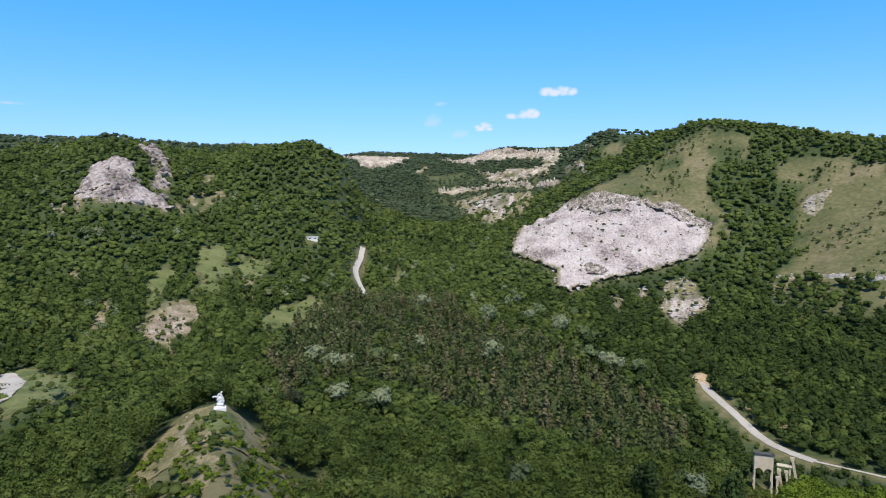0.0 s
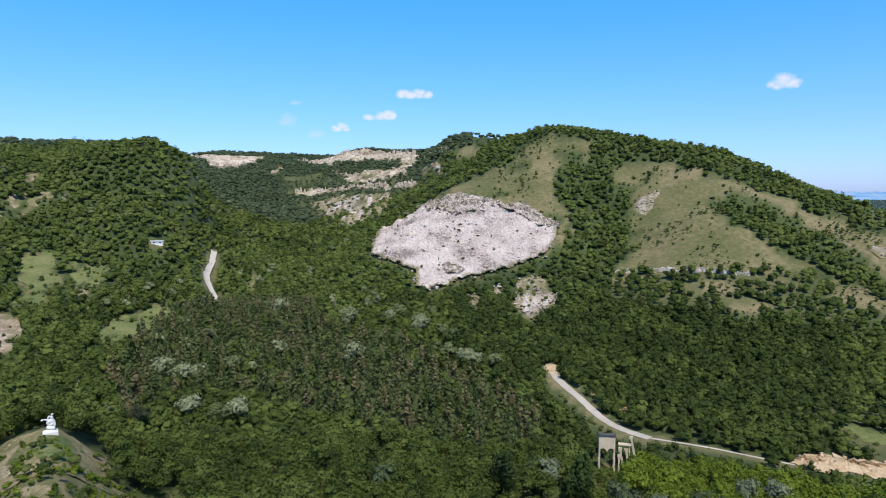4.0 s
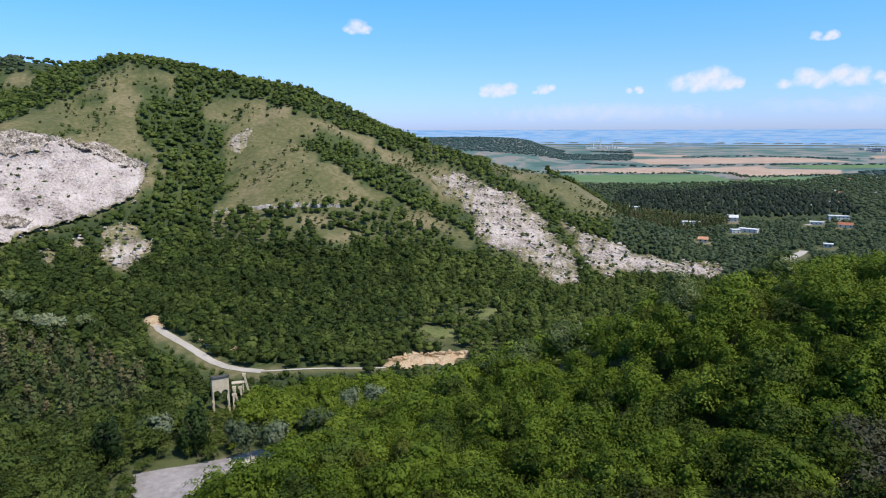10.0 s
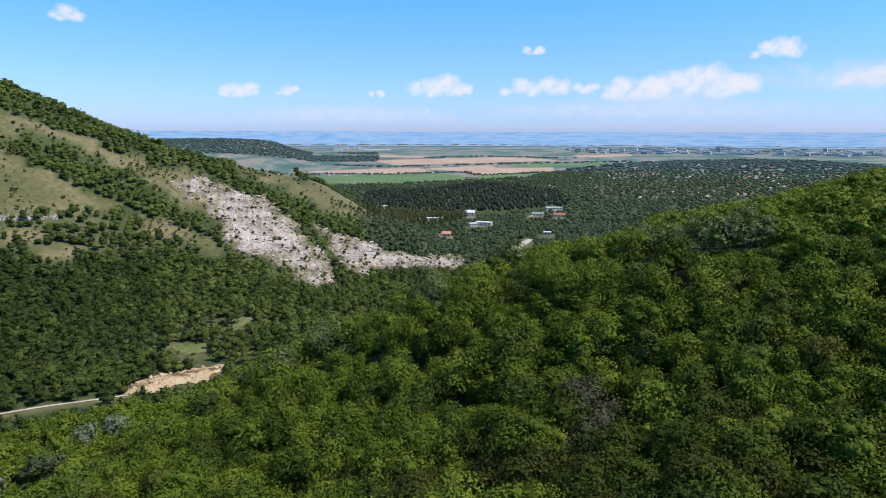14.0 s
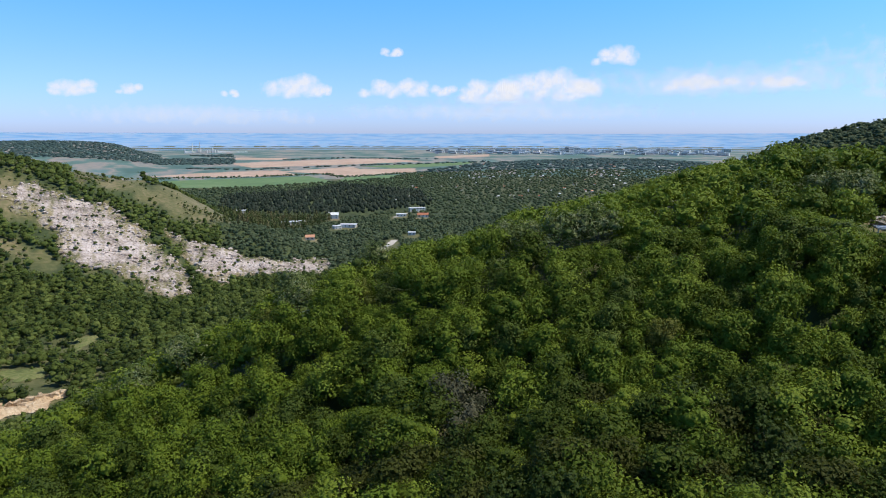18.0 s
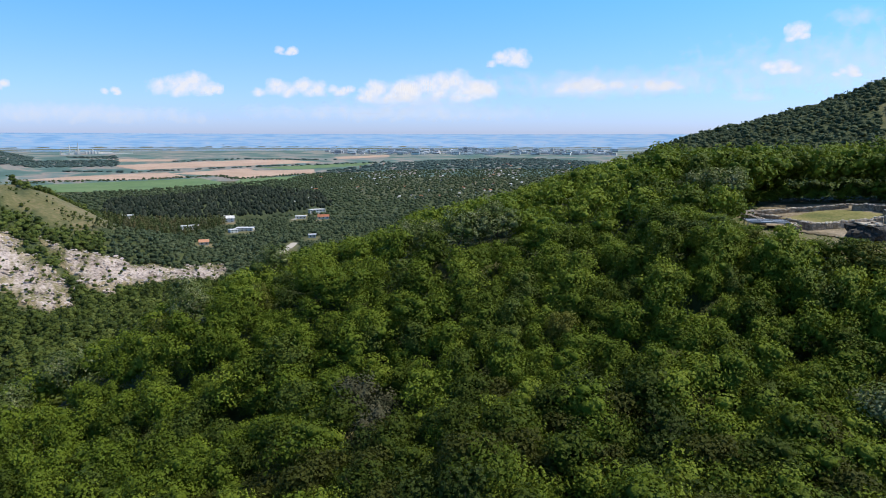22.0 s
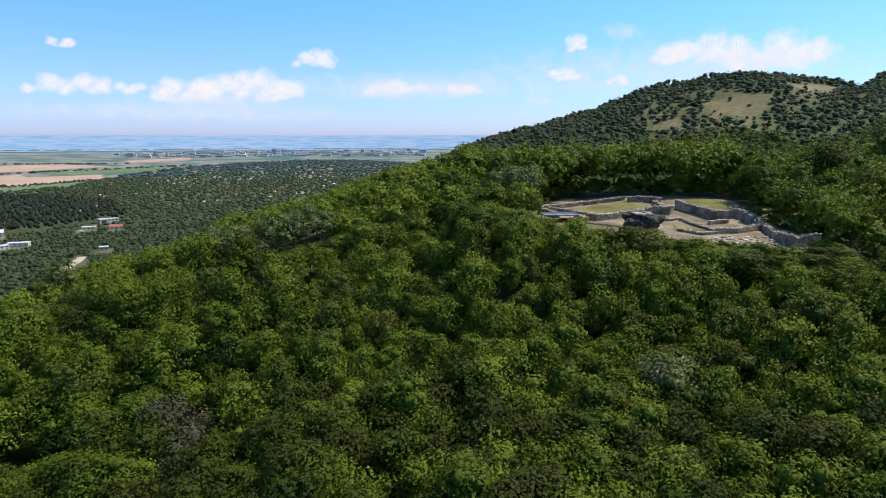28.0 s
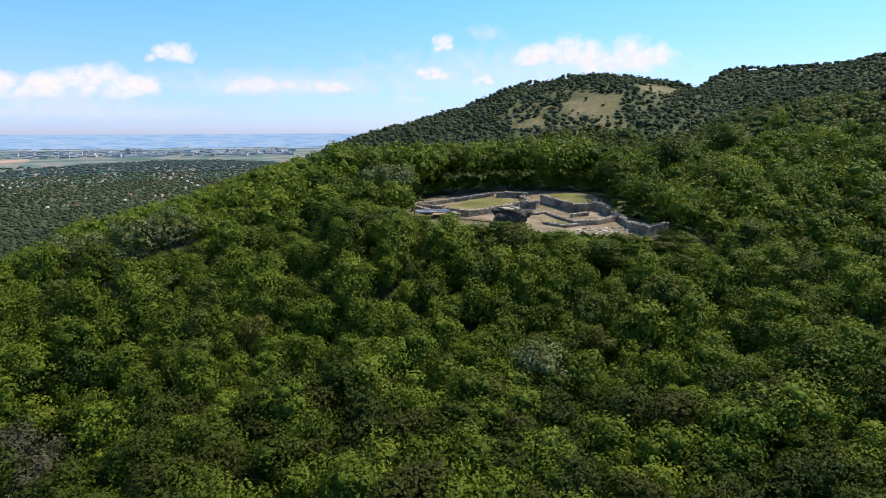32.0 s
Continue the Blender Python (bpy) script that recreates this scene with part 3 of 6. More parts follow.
SILVER_SPOTS = [(90.1, 148.6), (85.8, 152.4), (91.8, 147.0), (102.6, 146.2), (103.7, 141.1), (116.1, 145.3), (121.7, 139.9), (71.4, 176.7), (69.0, 179.5), (21.2, 176.9), (86.4, 160.0)]
POPLAR_SPOTS = [(76.8, 165.0), (74.6, 166.0), (58.1, 174.1), (56.8, 178.2), (78.0, 164.3)]
DRY_SPOTS = [(78.7, 10.8), (76.7, 7.4), (71.0, 8.3), (44.0, 295.9), (-55.2, 232.7), (-46.0, 336.2)]
BIG_SPOTS = [(88.9, -107.6), (83.2, -108.7), (76.3, -104.4), (77.6, -115.9), (94.6, -153.9), (78.8, -143.3), (103.5, -110.5), (128.9, -162.2), (137.3, -196.4)]
BUILDING_SPOTS = [(707.5, 347.7), (660.5, 266.5), (723.9, 240.4), (657.8, 202.5), (646.0, 211.2), (812.1, 158.1), (752.2, 139.1), (563.6, 210.6), (757.1, 166.7), (606.4, 123.2), (-99.0, 487.0)]
FAR_WOODS = [(467, 343), (536, 329), (1171, 525), (1310, 438), (1456, 352), (1748, 328), (2095, 207), (2450, 29), (2753, -202), (2667, -463), (2301, -551), (1694, -421), (1029, -78), (682, 67), (580, 136), (452, 170), (406, 301)]
VALLEY_WOODS = [(912, 602), (1024, 614), (1127, 585), (1163, 480), (971, 361), (708, 291), (679, 353), (638, 422)]
FIELDS_TAN = []
FIELDS_TAN.append([(1418, 929), (1571, 886), (1735, 736), (1547, 603), (1448, 699)])
FIELDS_TAN.append([(1685, 714), (1935, 578), (1831, 526), (1898, 374), (1722, 337), (1507, 480), (1616, 561)])
FIELDS_TAN.append([(2079, 1063), (2464, 787), (2593, 656), (2360, 433), (2103, 613), (1845, 865)])
FIELDS_TAN.append([(2531, 1305), (2539, 1033), (2376, 982), (2343, 1190)])
FIELDS_TAN.append([(2905, 486), (3292, 266), (2978, 240), (2650, 421)])
FIELDS_GREEN = []
FIELDS_GREEN.append([(1292, 814), (1514, 564), (1304, 415), (1182, 440), (1103, 695)])
FIELDS_GREEN.append([(1261, 422), (1494, 463), (1724, 272), (1555, 245), (1344, 338)])
FIELDS_GREEN.append([(1974, 568), (2200, 385), (2337, 223), (2057, 259), (1907, 430)])
HEDGES = []
HEDGES.append([(1327, 875), (1424, 692), (1576, 541), (1470, 463), (1700, 324)])
HEDGES.append([(1757, 1031), (1729, 822), (1997, 593), (2158, 395), (2288, 200)])
HEDGES.append([(2328, 962), (2582, 816), (2535, 402)])
HEDGES.append([(1240, 426), (1287, 411)])
HOPPER_FOOT = [(98, 191)]
STATUE_FOOT = [(-65, 183)]


def road_mask(x, y, extra=0.0):
    res = np.zeros(np.shape(x), bool)
    for w, line in ROADS:
        for (x1, y1), (x2, y2) in zip(line, line[1:]):
            dx, dy = x2 - x1, y2 - y1
            s = np.clip(((x - x1) * dx + (y - y1) * dy) / max(dx * dx + dy * dy, 1e-6), 0, 1)
            res |= np.hypot(x - x1 - s * dx, y - y1 - s * dy) < w / 2 + extra
    return res


def in_any(polys, x, y, fray=True):
    if fray:
        x, y = ragged(x, y)
    res = np.zeros(np.shape(x), bool)
    for q in polys:
        res |= inside(q, x, y)
    return res


def sector(x, y, rmin, rmax, bmin, bmax):
    r, b = np.hypot(x, y), np.degrees(np.arctan2(x, y))
    return (r > rmin) & (r <= rmax) & (b > bmin) & (b <= bmax)


def cover(x, y):
    """How thickly trees grow at a place: 0 bare, 1 closed wood."""
    c = np.ones(np.shape(x))
    c[in_any(SCRUB, x, y)] = 0.6
    c[in_any([HILL_SCRUB], x, y)] = 0.66
    c[in_any([SPARSE_WOOD], x, y)] = 0.62
    c[in_any(CLEARINGS, x, y)] = 0.07
    c[in_any(HILL_WOODS, x, y)] = 1.0
    c[in_any([TERRACE_WOOD], x, y)] = 0.75
    c[in_any([KNOLL], x, y)] = 0.08
    c[sector(x, y, 60, 178, -26.5, -13)] = 0.45
    c[in_any(GLADES, x, y)] = 0.14
    c[in_any(RED_SOIL, x, y)] = 0.16
    c[in_any([LOW_TERRACE], x, y)] = 0.55
    c[in_any(TERRACES, x, y)] = 0.16
    c[in_any([QUARRY_FACE], x, y)] = 0.006
    c[in_any(SCREES, x, y)] = 0.05
    c[in_any(CRAGS, x, y)] = 0.1
    r, b = np.hypot(x, y), np.degrees(np.arctan2(x, y))
    plain = (r > 780) & (b > 40) & (b < 112)
    c[plain & ~inside(FAR_WOODS, x, y) & ~inside(VALLEY_WOODS, x, y)] = 0.0
    c[plain & inside(FAR_WOODS, x, y) & (b > 82) & (r > 1000)] = 0.7
    c[(r > 2250) & (b > 40) & (b < 63.5) & (r < 3150) & ((height(x, y) > 11) | (r < 2750))] = 0.9
    for line in HEDGES:
        for (x1, y1), (x2, y2) in zip(line, line[1:]):
            dx, dy = x2 - x1, y2 - y1
            s = np.clip(((x - x1) * dx + (y - y1) * dy) / (dx * dx + dy * dy + 1e-6), 0, 1)
            c[np.hypot(x - x1 - s * dx, y - y1 - s * dy) < 14] = 0.8
    c[(np.hypot(x - HOPPER_FOOT[0][0], y - HOPPER_FOOT[0][1]) < 7) | (np.hypot(x - 0.95 * HOPPER_FOOT[0][0], y - 0.95 * HOPPER_FOOT[0][1]) < 6) | (np.hypot(x - 0.9 * HOPPER_FOOT[0][0], y - 0.9 * HOPPER_FOOT[0][1]) < 5)] = 0
    c[np.hypot(x - STATUE_FOOT[0][0], y - STATUE_FOOT[0][1]) < 7] = 0
    for px, py in BUILDING_SPOTS[:-1]:
        c[(np.hypot(x - px, y - py) < 9) | (np.hypot(x - 0.982 * px, y - 0.982 * py) < 9)] = 0
    c[np.hypot(x + 99.0, y - 487.0) < 6] = 0
    for px, py in NEAR_PALE + DRY_SPOTS[:3]:
        c[np.hypot(x - px, y - py) < 3.6] = 0
    c[(r > 100) & inside(RUIN_GROUND, x, y)] = 0
    c[(r > 103) & (b > 114.6) & (b < 137.2) & (r < np.interp(b, [114, 123, 127, 131, 133.5, 135, 137], [140, 150, 148, 146, 131, 118, 113]))] = 0
    c[in_any([YARD_GROUND, CUTTING], x, y, False)] = 0
    c[road_mask(x, y, 1.8)] = 0
    c[road_mask(x * 1.014, y * 1.014, 2.0)] = 0
    c[(r > 330) & road_mask(x * 1.026, y * 1.026, 2.5)] = 0
    for k in (1.04, 1.07, 1.1, 1.13):
        c[sector(x, y, 430, 640, 70, 80) & road_mask(x * k, y * k, 2.0)] = 0
    c[sector(x, y, 124, 184, 17, 36)] = 0.8
    c[inside(YARD_GROUND, x * 1.04, y * 1.04) | inside(YARD_GROUND, x, y)] = 0
    return c


# ---- ground ----
def build_ground():
    b = np.concatenate([np.arange(-42, 158, 0.5), np.arange(158, 318, 4.0)])
    r = np.concatenate([[0.02, 4, 9, 15], np.geomspace(22, 4985, 250)])
    bb, rr = np.meshgrid(np.radians(b), r)
    x, y = rr * np.sin(bb), rr * np.cos(bb)
    z = height(x, y)
    nb, nr = len(b), len(r)
    i, j = np.meshgrid(np.arange(nb), np.arange(nr - 1))
    a = j * nb + i
    c = j * nb + (i + 1) % nb
    faces = np.stack([a, a + nb, c + nb, c], -1).reshape(-1, 4)
    # the ground turns darker green where trees grow thickly
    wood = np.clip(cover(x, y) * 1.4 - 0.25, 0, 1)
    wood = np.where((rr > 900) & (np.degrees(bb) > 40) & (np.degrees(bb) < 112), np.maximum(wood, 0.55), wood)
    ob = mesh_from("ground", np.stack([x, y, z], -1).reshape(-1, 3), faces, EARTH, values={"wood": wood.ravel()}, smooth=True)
    return tagged(ob, "grassy valley and hillsides with forest floor, darker where trees grow", "ground", kind="structure")


build_ground()


def edge_distance(poly, x, y):
    """How far the places lie from an outline."""
    best = np.full(np.shape(x), 1e9)
    for (x1, y1), (x2, y2) in zip(poly, poly[1:] + poly[:1]):
        dx, dy = x2 - x1, y2 - y1
        s = np.clip(((x - x1) * dx + (y - y1) * dy) / max(dx * dx + dy * dy, 1e-6), 0, 1)
        best = np.minimum(best, np.hypot(x - x1 - s * dx, y - y1 - s * dy))
    return best


def drape(name, poly, mat, label, rise, step=1.2, rough=0.0, grain=6.0, category="rock face", kind="structure", fray=True, turf=0.0, patch=0.0):
    """A sheet of rock or gravel that lies on the ground within an outline, its surface broken by noise."""
    px, py = np.array(poly).T
    pad = 8
    gx, gy = np.meshgrid(np.arange(px.min() - pad, px.max() + pad, step), np.arange(py.min() - pad, py.max() + pad, step))
    base = height(gx, gy)
    z = base + rise + rough
    if rough:
        z = z + rough * (_waves(gx, gy, grain * 3.1, 21) + 0.6 * np.abs(_waves(gx, gy, grain, 22)) + 0.35 * _waves(gx, gy, grain * 0.4, 23))
    if fray and rough > 0.25:  # the sheet comes down to the ground at its edge
        ex, ey = ragged(gx, gy)
        z = base + 0.12 + (z - base - 0.12) * np.clip(edge_distance(poly, ex, ey) / 5.0, 0, 1)
    cx, cy = gx[:-1, :-1] + step / 2, gy[:-1, :-1] + step / 2
    keep = in_any([poly], cx, cy, fray)
    w = gx.shape[1]
    j, i = np.nonzero(keep)
    a = j * w + i
    faces = np.stack([a, a + 1, a + w + 1, a + w], -1)
    used, back = np.unique(faces, return_inverse=True)
    v = np.stack([gx, gy, z], -1).reshape(-1, 3)[used]
    grass = None
    if turf:
        wx, wy = ragged(v[:, 0], v[:, 1]) if fray else (v[:, 0], v[:, 1])
        r, b = np.hypot(v[:, 0], v[:, 1]), np.arctan2(v[:, 0], v[:, 1])
        runs = _waves(b * 450.0, r * 0.1, 7.0, 81) * 0.7 + _waves(v[:, 0], v[:, 1], 5.0, 82) * 0.3
        d = edge_distance(poly, wx, wy)
        grass = {"turf": np.clip(1.1 - d / turf + 0.7 * runs, 0, 1) * (d < turf * 2.2) + np.clip(patch + 0.9 * runs - 0.35, 0, 1) * (patch > 0)}
        grass["turf"] = np.clip(grass["turf"], 0, 1)
    ob = mesh_from(name, v, back.reshape(-1, 4), mat, values=grass, smooth=False)
    return tagged(ob, label, category, kind=kind)


drape("quarry_face", QUARRY_FACE, QUARRY, "bare pinkish white limestone quarry slope", 0.9, 1.0, 1.5, 6, fray=False, turf=3.0)
for q in SCREES:
    drape("scree_slope", q, SCREE, "pale rocky scree with sparse grass tufts", 0.8, 1.2, 0.7, 7, turf=12.0, patch=0.42)
drape("scree_slope", LOW_TERRACE, SCREE, "stony slope with bushes below the quarry terraces", 0.9, 1.6, 1.2, 9, turf=24.0, patch=0.8)
for q in QUARRY_RIMS:
    drape("quarry_rim", q, STRATA, "broken layered rock rim of the quarry", 1.2, 0.9, 2.0, 5, fray=False)
for q in TERRACES:
    drape("quarry_terrace", q, TERRACE, "cream coloured quarry terrace far up the valley", 1.0, 1.6, 0.9, 7, turf=9.0, patch=0.35)
for q in CRAGS:
    drape("rock_crag", q, CRAG, "grey weathered limestone crag in the wooded slope", 0.2, 1.1, 2.2, 11, turf=3.0)
for q in RED_SOIL:
    drape("bare_slope", q, RUBBLE, "bare reddish stony soil between bushes", 0.1, 0.8, 0.3, 4, turf=5.0, patch=0.6)
for q in GLADES:
    drape("glade", q, GRASS, "bright green grassy glade in the wood", 0.45, 1.2, 0.3, 9, "grass")
drape("gravel_clearing", [(-186, 265), (-182, 268), (-164, 248), (-157, 234), (-150, 217), (-151, 213)], GRAVEL, "pale gravel clearing beside a grassy glade", 1.0, 0.8, 0.15, 6, "gravel", fray=False)
drape("knoll_grass", KNOLL, DRYGRASS, "dry tufted grass on the statue knoll", 0.05, 0.7, 0.2, 3, "grass")
drape("gravel_yard", YARD_GROUND, YARD, "flat grey gravel yard beside the valley trees", 0.5, 0.45, 0.1, 8, "yard", fray=False)
drape("gravel_heap", [(81, 157), (89, 156), (95, 148), (85, 147), (81, 151)], GRAVEL, "pale heaped gravel at the edge of the yard", 0.6, 0.5, 0.3, 4, "gravel", fray=False)
for q in ([(117, 299), (121, 300), (125, 285), (122, 276), (119, 285)], [(126, 262), (134, 262), (137, 246), (131, 241), (127, 250)]):
    drape("road_cutting", q, OCHRE, "small ochre earth bank above the gravel road", 0.6, 0.8, 0.9, 5)
drape("road_cutting", CUTTING, OCHRE, "ochre earth cutting above the valley track", 0.6, 1.0, 0.9, 6)


def road(width, line, label):
    """A road laid on the ground along its centre line."""
    pts = []
    for (x1, y1), (x2, y2) in zip(line, line[1:]):
        n = max(2, int(math.hypot(x2 - x1, y2 - y1) / 3))
        pts += [(x1 + (x2 - x1) * k / n, y1 + (y2 - y1) * k / n) for k in range(n)]
    pts.append(line[-1])
    p = np.array(pts)
    for _ in range(8):
        p[1:-1] = (p[:-2] + 2 * p[1:-1] + p[2:]) / 4
    d = np.gradient(p, axis=0)
    d /= np.linalg.norm(d, axis=1)[:, None]
    side = np.stack([d[:, 1], -d[:, 0]], -1)
    off = np.linspace(-0.5, 0.5, 5)
    mid = height(p[:, 0], p[:, 1])
    v = []
    for k in off:
        q = p + side * (k * width * (1 + 0.16 * _waves(p[:, 0] + 40 * k, p[:, 1], 11.0, 71))[:, None])
        z = np.maximum(height(q[:, 0], q[:, 1]), mid) + 0.35 - 0.2 * (2 * k) ** 4
        v.append(np.stack([q[:, 0], q[:, 1], z], -1))
    v = np.stack(v, 1)
    n = len(p)
    j, i = np.meshgrid(np.arange(n - 1), np.arange(4), indexing="ij")
    a = (j * 5 + i).ravel()
    return tagged(mesh_from("road", v.reshape(-1, 3), np.stack([a, a + 1, a + 6, a + 5], -1), GRAVEL, smooth=True), label, "road", kind="structure")


for w, line in ROADS:
    road(w, line, "pale gravel road winding along the wooded slope")

# ---- trees ----
_t = (1 + 5 ** 0.5) / 2
ICO_V = np.array([(-1, _t, 0), (1, _t, 0), (-1, -_t, 0), (1, -_t, 0), (0, -1, _t), (0, 1, _t), (0, -1, -_t), (0, 1, -_t), (_t, 0, -1), (_t, 0, 1), (-_t, 0, -1), (-_t, 0, 1)]) / 1.902
ICO_F = np.array([(0, 11, 5), (0, 5, 1), (0, 1, 7), (0, 7, 10), (0, 10, 11), (1, 5, 9), (5, 11, 4), (11, 10, 2), (10, 7, 6), (7, 1, 8), (3, 9, 4), (3, 4, 2), (3, 2, 6), (3, 6, 8), (3, 8, 9), (4, 9, 5), (2, 4, 11), (6, 2, 10), (8, 6, 7), (9, 8, 1)])


def crown_shape(g, leaves, leaf, clumps, shape="round", core=99, small=1.0, heart=0.58, turn=0.55, low=0.42, lift=0.0):
    """The corners, triangles and normals of one crown, for a tree 1 high with its foot at 0: leafy clumps round solid
    cores, added to block light.
    turn: how far a leaf's own tilt shows beside the roundness of its clump; lift: tips the normals up to brighten the
    crown."""
    centres = []
    for k in range(clumps):
        a = g.uniform(0, 6.283)
        if shape == "round":
            h = g.uniform(low, 0.86)
            d = g.uniform(0.05, 0.3) * (1.25 - abs(h - 0.55) * 2)
            s = g.uniform(0.14, 0.24) * small
        elif shape == "column":
            h = 0.12 + 0.8 * (k + 0.5) / clumps
            d, s = g.uniform(0, 0.05), 0.14 * (1.1 - abs(h - 0.5) * 1.2)
        else:
            h = 0.18 + 0.76 * (k + 0.5) / clumps
            d, s = g.uniform(0.02, 0.1) * (1.1 - h), 0.22 * (1.12 - h)
        centres.append((d * math.cos(a), d * math.sin(a), h, s))
    if shape == "round":
        centres.append((0, 0, 0.62 if low > 0.4 else 0.5, 0.27))
    c = np.array(centres)
    vs, fs, ns = [], [], []
    count = 0
    if core:
        for x, y, z, s in centres[-core:]:
            vs.append(ICO_V * (heart * s) * g.uniform(0.8, 1.15, (12, 1)) * np.array([1, 1, 0.85 if shape == "round" else 1.3]) + (x, y, z))
            fs.append(ICO_F + count)
            ns.append(ICO_V + (0, 0, lift))
            count += 12
    if leaves:
        k = g.choice(len(c), leaves, p=c[:, 3] ** 2 / (c[:, 3] ** 2).sum())
        n = g.normal(size=(leaves, 3))
        n[:, 2] += 0.55
        n /= np.linalg.norm(n, axis=1)[:, None]
        q = c[k, :3] + n * c[k, 3:] * g.uniform(0.68, 1.14, (leaves, 1)) * np.array([1, 1, 0.9 if shape == "round" else 1.3])
        t1 = np.cross(n, g.normal(size=(leaves, 3)))
        t1 /= np.linalg.norm(t1, axis=1)[:, None]
        tilt = g.uniform(-0.7, 0.7, (leaves, 1))
        t2 = np.cross(n, t1) + n * tilt
        s = leaf * g.uniform(0.6, 1.4, (leaves, 1))
        tri = np.stack([q - t1 * s * 0.6 - t2 * s * 0.4, q + t1 * s * 0.6 - t2 * s * 0.35, q + t2 * s * 0.75], 1)
        vs.append(tri.reshape(-1, 3))
        fs.append(np.arange(leaves * 3).reshape(-1, 3) + count)
        whole = q - (0, 0, 0.5)
        whole /= np.linalg.norm(whole, axis=1)[:, None]
        way = n + 0.45 * whole - np.cross(n, t1) * tilt * turn + (0, 0, lift)
        ns.append(np.repeat(way, 3, axis=0))
    nn = np.vstack(ns)
    return np.vstack(vs), np.vstack(fs), nn / np.linalg.norm(nn, axis=1)[:, None]


def open_beyond(x, y, ahead):
    """Bare ground lies just behind these places in the camera's view; trees here are lowered to show it."""
    r = np.hypot(x, y)
    return cover(x * (1 + ahead / r), y * (1 + ahead / r)) < 0.3


def place(shapes, x, y, size, g, tint=None, width=(0.85, 1.2), sink=0.0, girth=None):
    """Sets copies of the shapes at the places, one joined array of corners, triangles and tints."""
    n = len(x)
    z = height(x, y) - sink
    pick, turn = g.randint(0, len(shapes), n), g.uniform(0, 6.283, n)
    wide = (size if girth is None else girth) * g.uniform(*width, n)
    if tint is None:
        tint = np.clip(g.normal(0.5, 0.17, n), 0.05, 0.95)
    V, F, T, N = [], [], [], []
    base = 0
    for s, (v, f, nn) in enumerate(shapes):
        k = np.nonzero(pick == s)[0]
        if not len(k):
            continue
        co, si = np.cos(turn[k])[:, None], np.sin(turn[k])[:, None]
        vx = (v[None, :, 0] * co - v[None, :, 1] * si) * wide[k][:, None] + x[k][:, None]
        vy = (v[None, :, 0] * si + v[None, :, 1] * co) * wide[k][:, None] + y[k][:, None]
        vz = v[None, :, 2] * size[k][:, None] + z[k][:, None]
        V.append(np.stack([vx, vy, vz], -1).reshape(-1, 3))
        F.append((f[None] + (np.arange(len(k)) * len(v))[:, None, None]).reshape(-1, 3) + base)
        T.append(np.repeat(tint[k], len(v)))
        N.append(np.stack([nn[None, :, 0] * co - nn[None, :, 1] * si, nn[None, :, 0] * si + nn[None, :, 1] * co, np.broadcast_to(nn[None, :, 2], (len(k), len(nn)))], -1).reshape(-1, 3))
        base += len(k) * len(v)
    return np.vstack(V), np.vstack(F), np.concatenate(T), np.vstack(N)


def scatter(g, rmin, rmax, gap, bmin=-39.0, bmax=156.0):
    """Places about gap metres apart within a sector."""
    n = int(rmax / gap) + 1
    m = int(n / 0.9) + 1
    i, j = np.meshgrid(np.arange(-n, n + 1), np.arange(-m, m + 1))
    x = (i.ravel() + 0.5 * (j.ravel() % 2) + g.uniform(-0.38, 0.38, i.size)) * gap
    y = (j.ravel() * 0.9 + g.uniform(-0.38, 0.38, i.size)) * gap
    r, b = np.hypot(x, y), np.degrees(np.arctan2(x, y))
    k = (r > rmin) & (r <= rmax) & (b > bmin) & (b < bmax)
    x, y = x[k], y[k]
    k = g.uniform(0, 1, len(x)) < cover(x, y)
    return x[k], y[k]


def wood(name, shapes, x, y, size, mat, label, g, **more):
    if not len(x):
        return
    v, f, t, nn = place(shapes, x, y, size, g, **more)
    return tagged(mesh_from(name, v, f, mat, values={"tint": t}, smooth=True, normals=nn), label, "trees", kind="stuff")


G = np.random.RandomState(7)
NEAR = [crown_shape(G, 1550, 0.0255, 20, core=6, small=0.72, lift=0.05) for _ in range(7)]
MID = [crown_shape(G, 400, 0.044, 12, core=4, small=0.82, lift=0.05) for _ in range(7)]
FAR = [crown_shape(G, 92, 0.07, 7, core=3, small=0.9, heart=0.86, turn=0.4, low=0.2, lift=0.35) for _ in range(8)]
FARTHER = [crown_shape(G, 24, 0.095, 4, core=2, small=1.0, heart=0.95, turn=0.3, low=0.2, lift=0.4) for _ in range(8)]
DOT = [crown_shape(G, 9, 0.17, 0, heart=1.0, lift=0.35) for _ in range(6)]
CRUDE = [crown_shape(G, 0, 0.2, 0, heart=1.0) for _ in range(4)]
PINE_FAR = [crown_shape(G, 60, 0.09, 4, "cone", core=2) for _ in range(6)]


def brow(x, y, size):
    """Keeps the growth on the bank below the ruins low, so that the camera sees over it to their terrace."""
    r, b = np.hypot(x, y), np.degrees(np.arctan2(x, y))
    top = 84.5 - (b - 112) * 0.2 - np.clip(b - 124, 0, 3) * 0.4 - height(x, y)
    return np.where((r > 86) & (b > 108) & (b < 141), np.clip(top, 3.0, 10.5) * np.clip(size / 9.0, 0.85, 1.05), size)


# bearings, and the spur's skyline angles in the camera's view
SPUR = ((56, 59, 64, 66, 70, 72, 75, 78, 80, 84, 86, 88, 92, 95, 98, 103, 108), (-17.0, -16.4, -15.2, -13.2, -12.6, -11.2, -10.4, -9.4, -9.0, -8.3, -7.5, -6.2, -5.3, -5.0, -3.9, -2.2, -0.9))


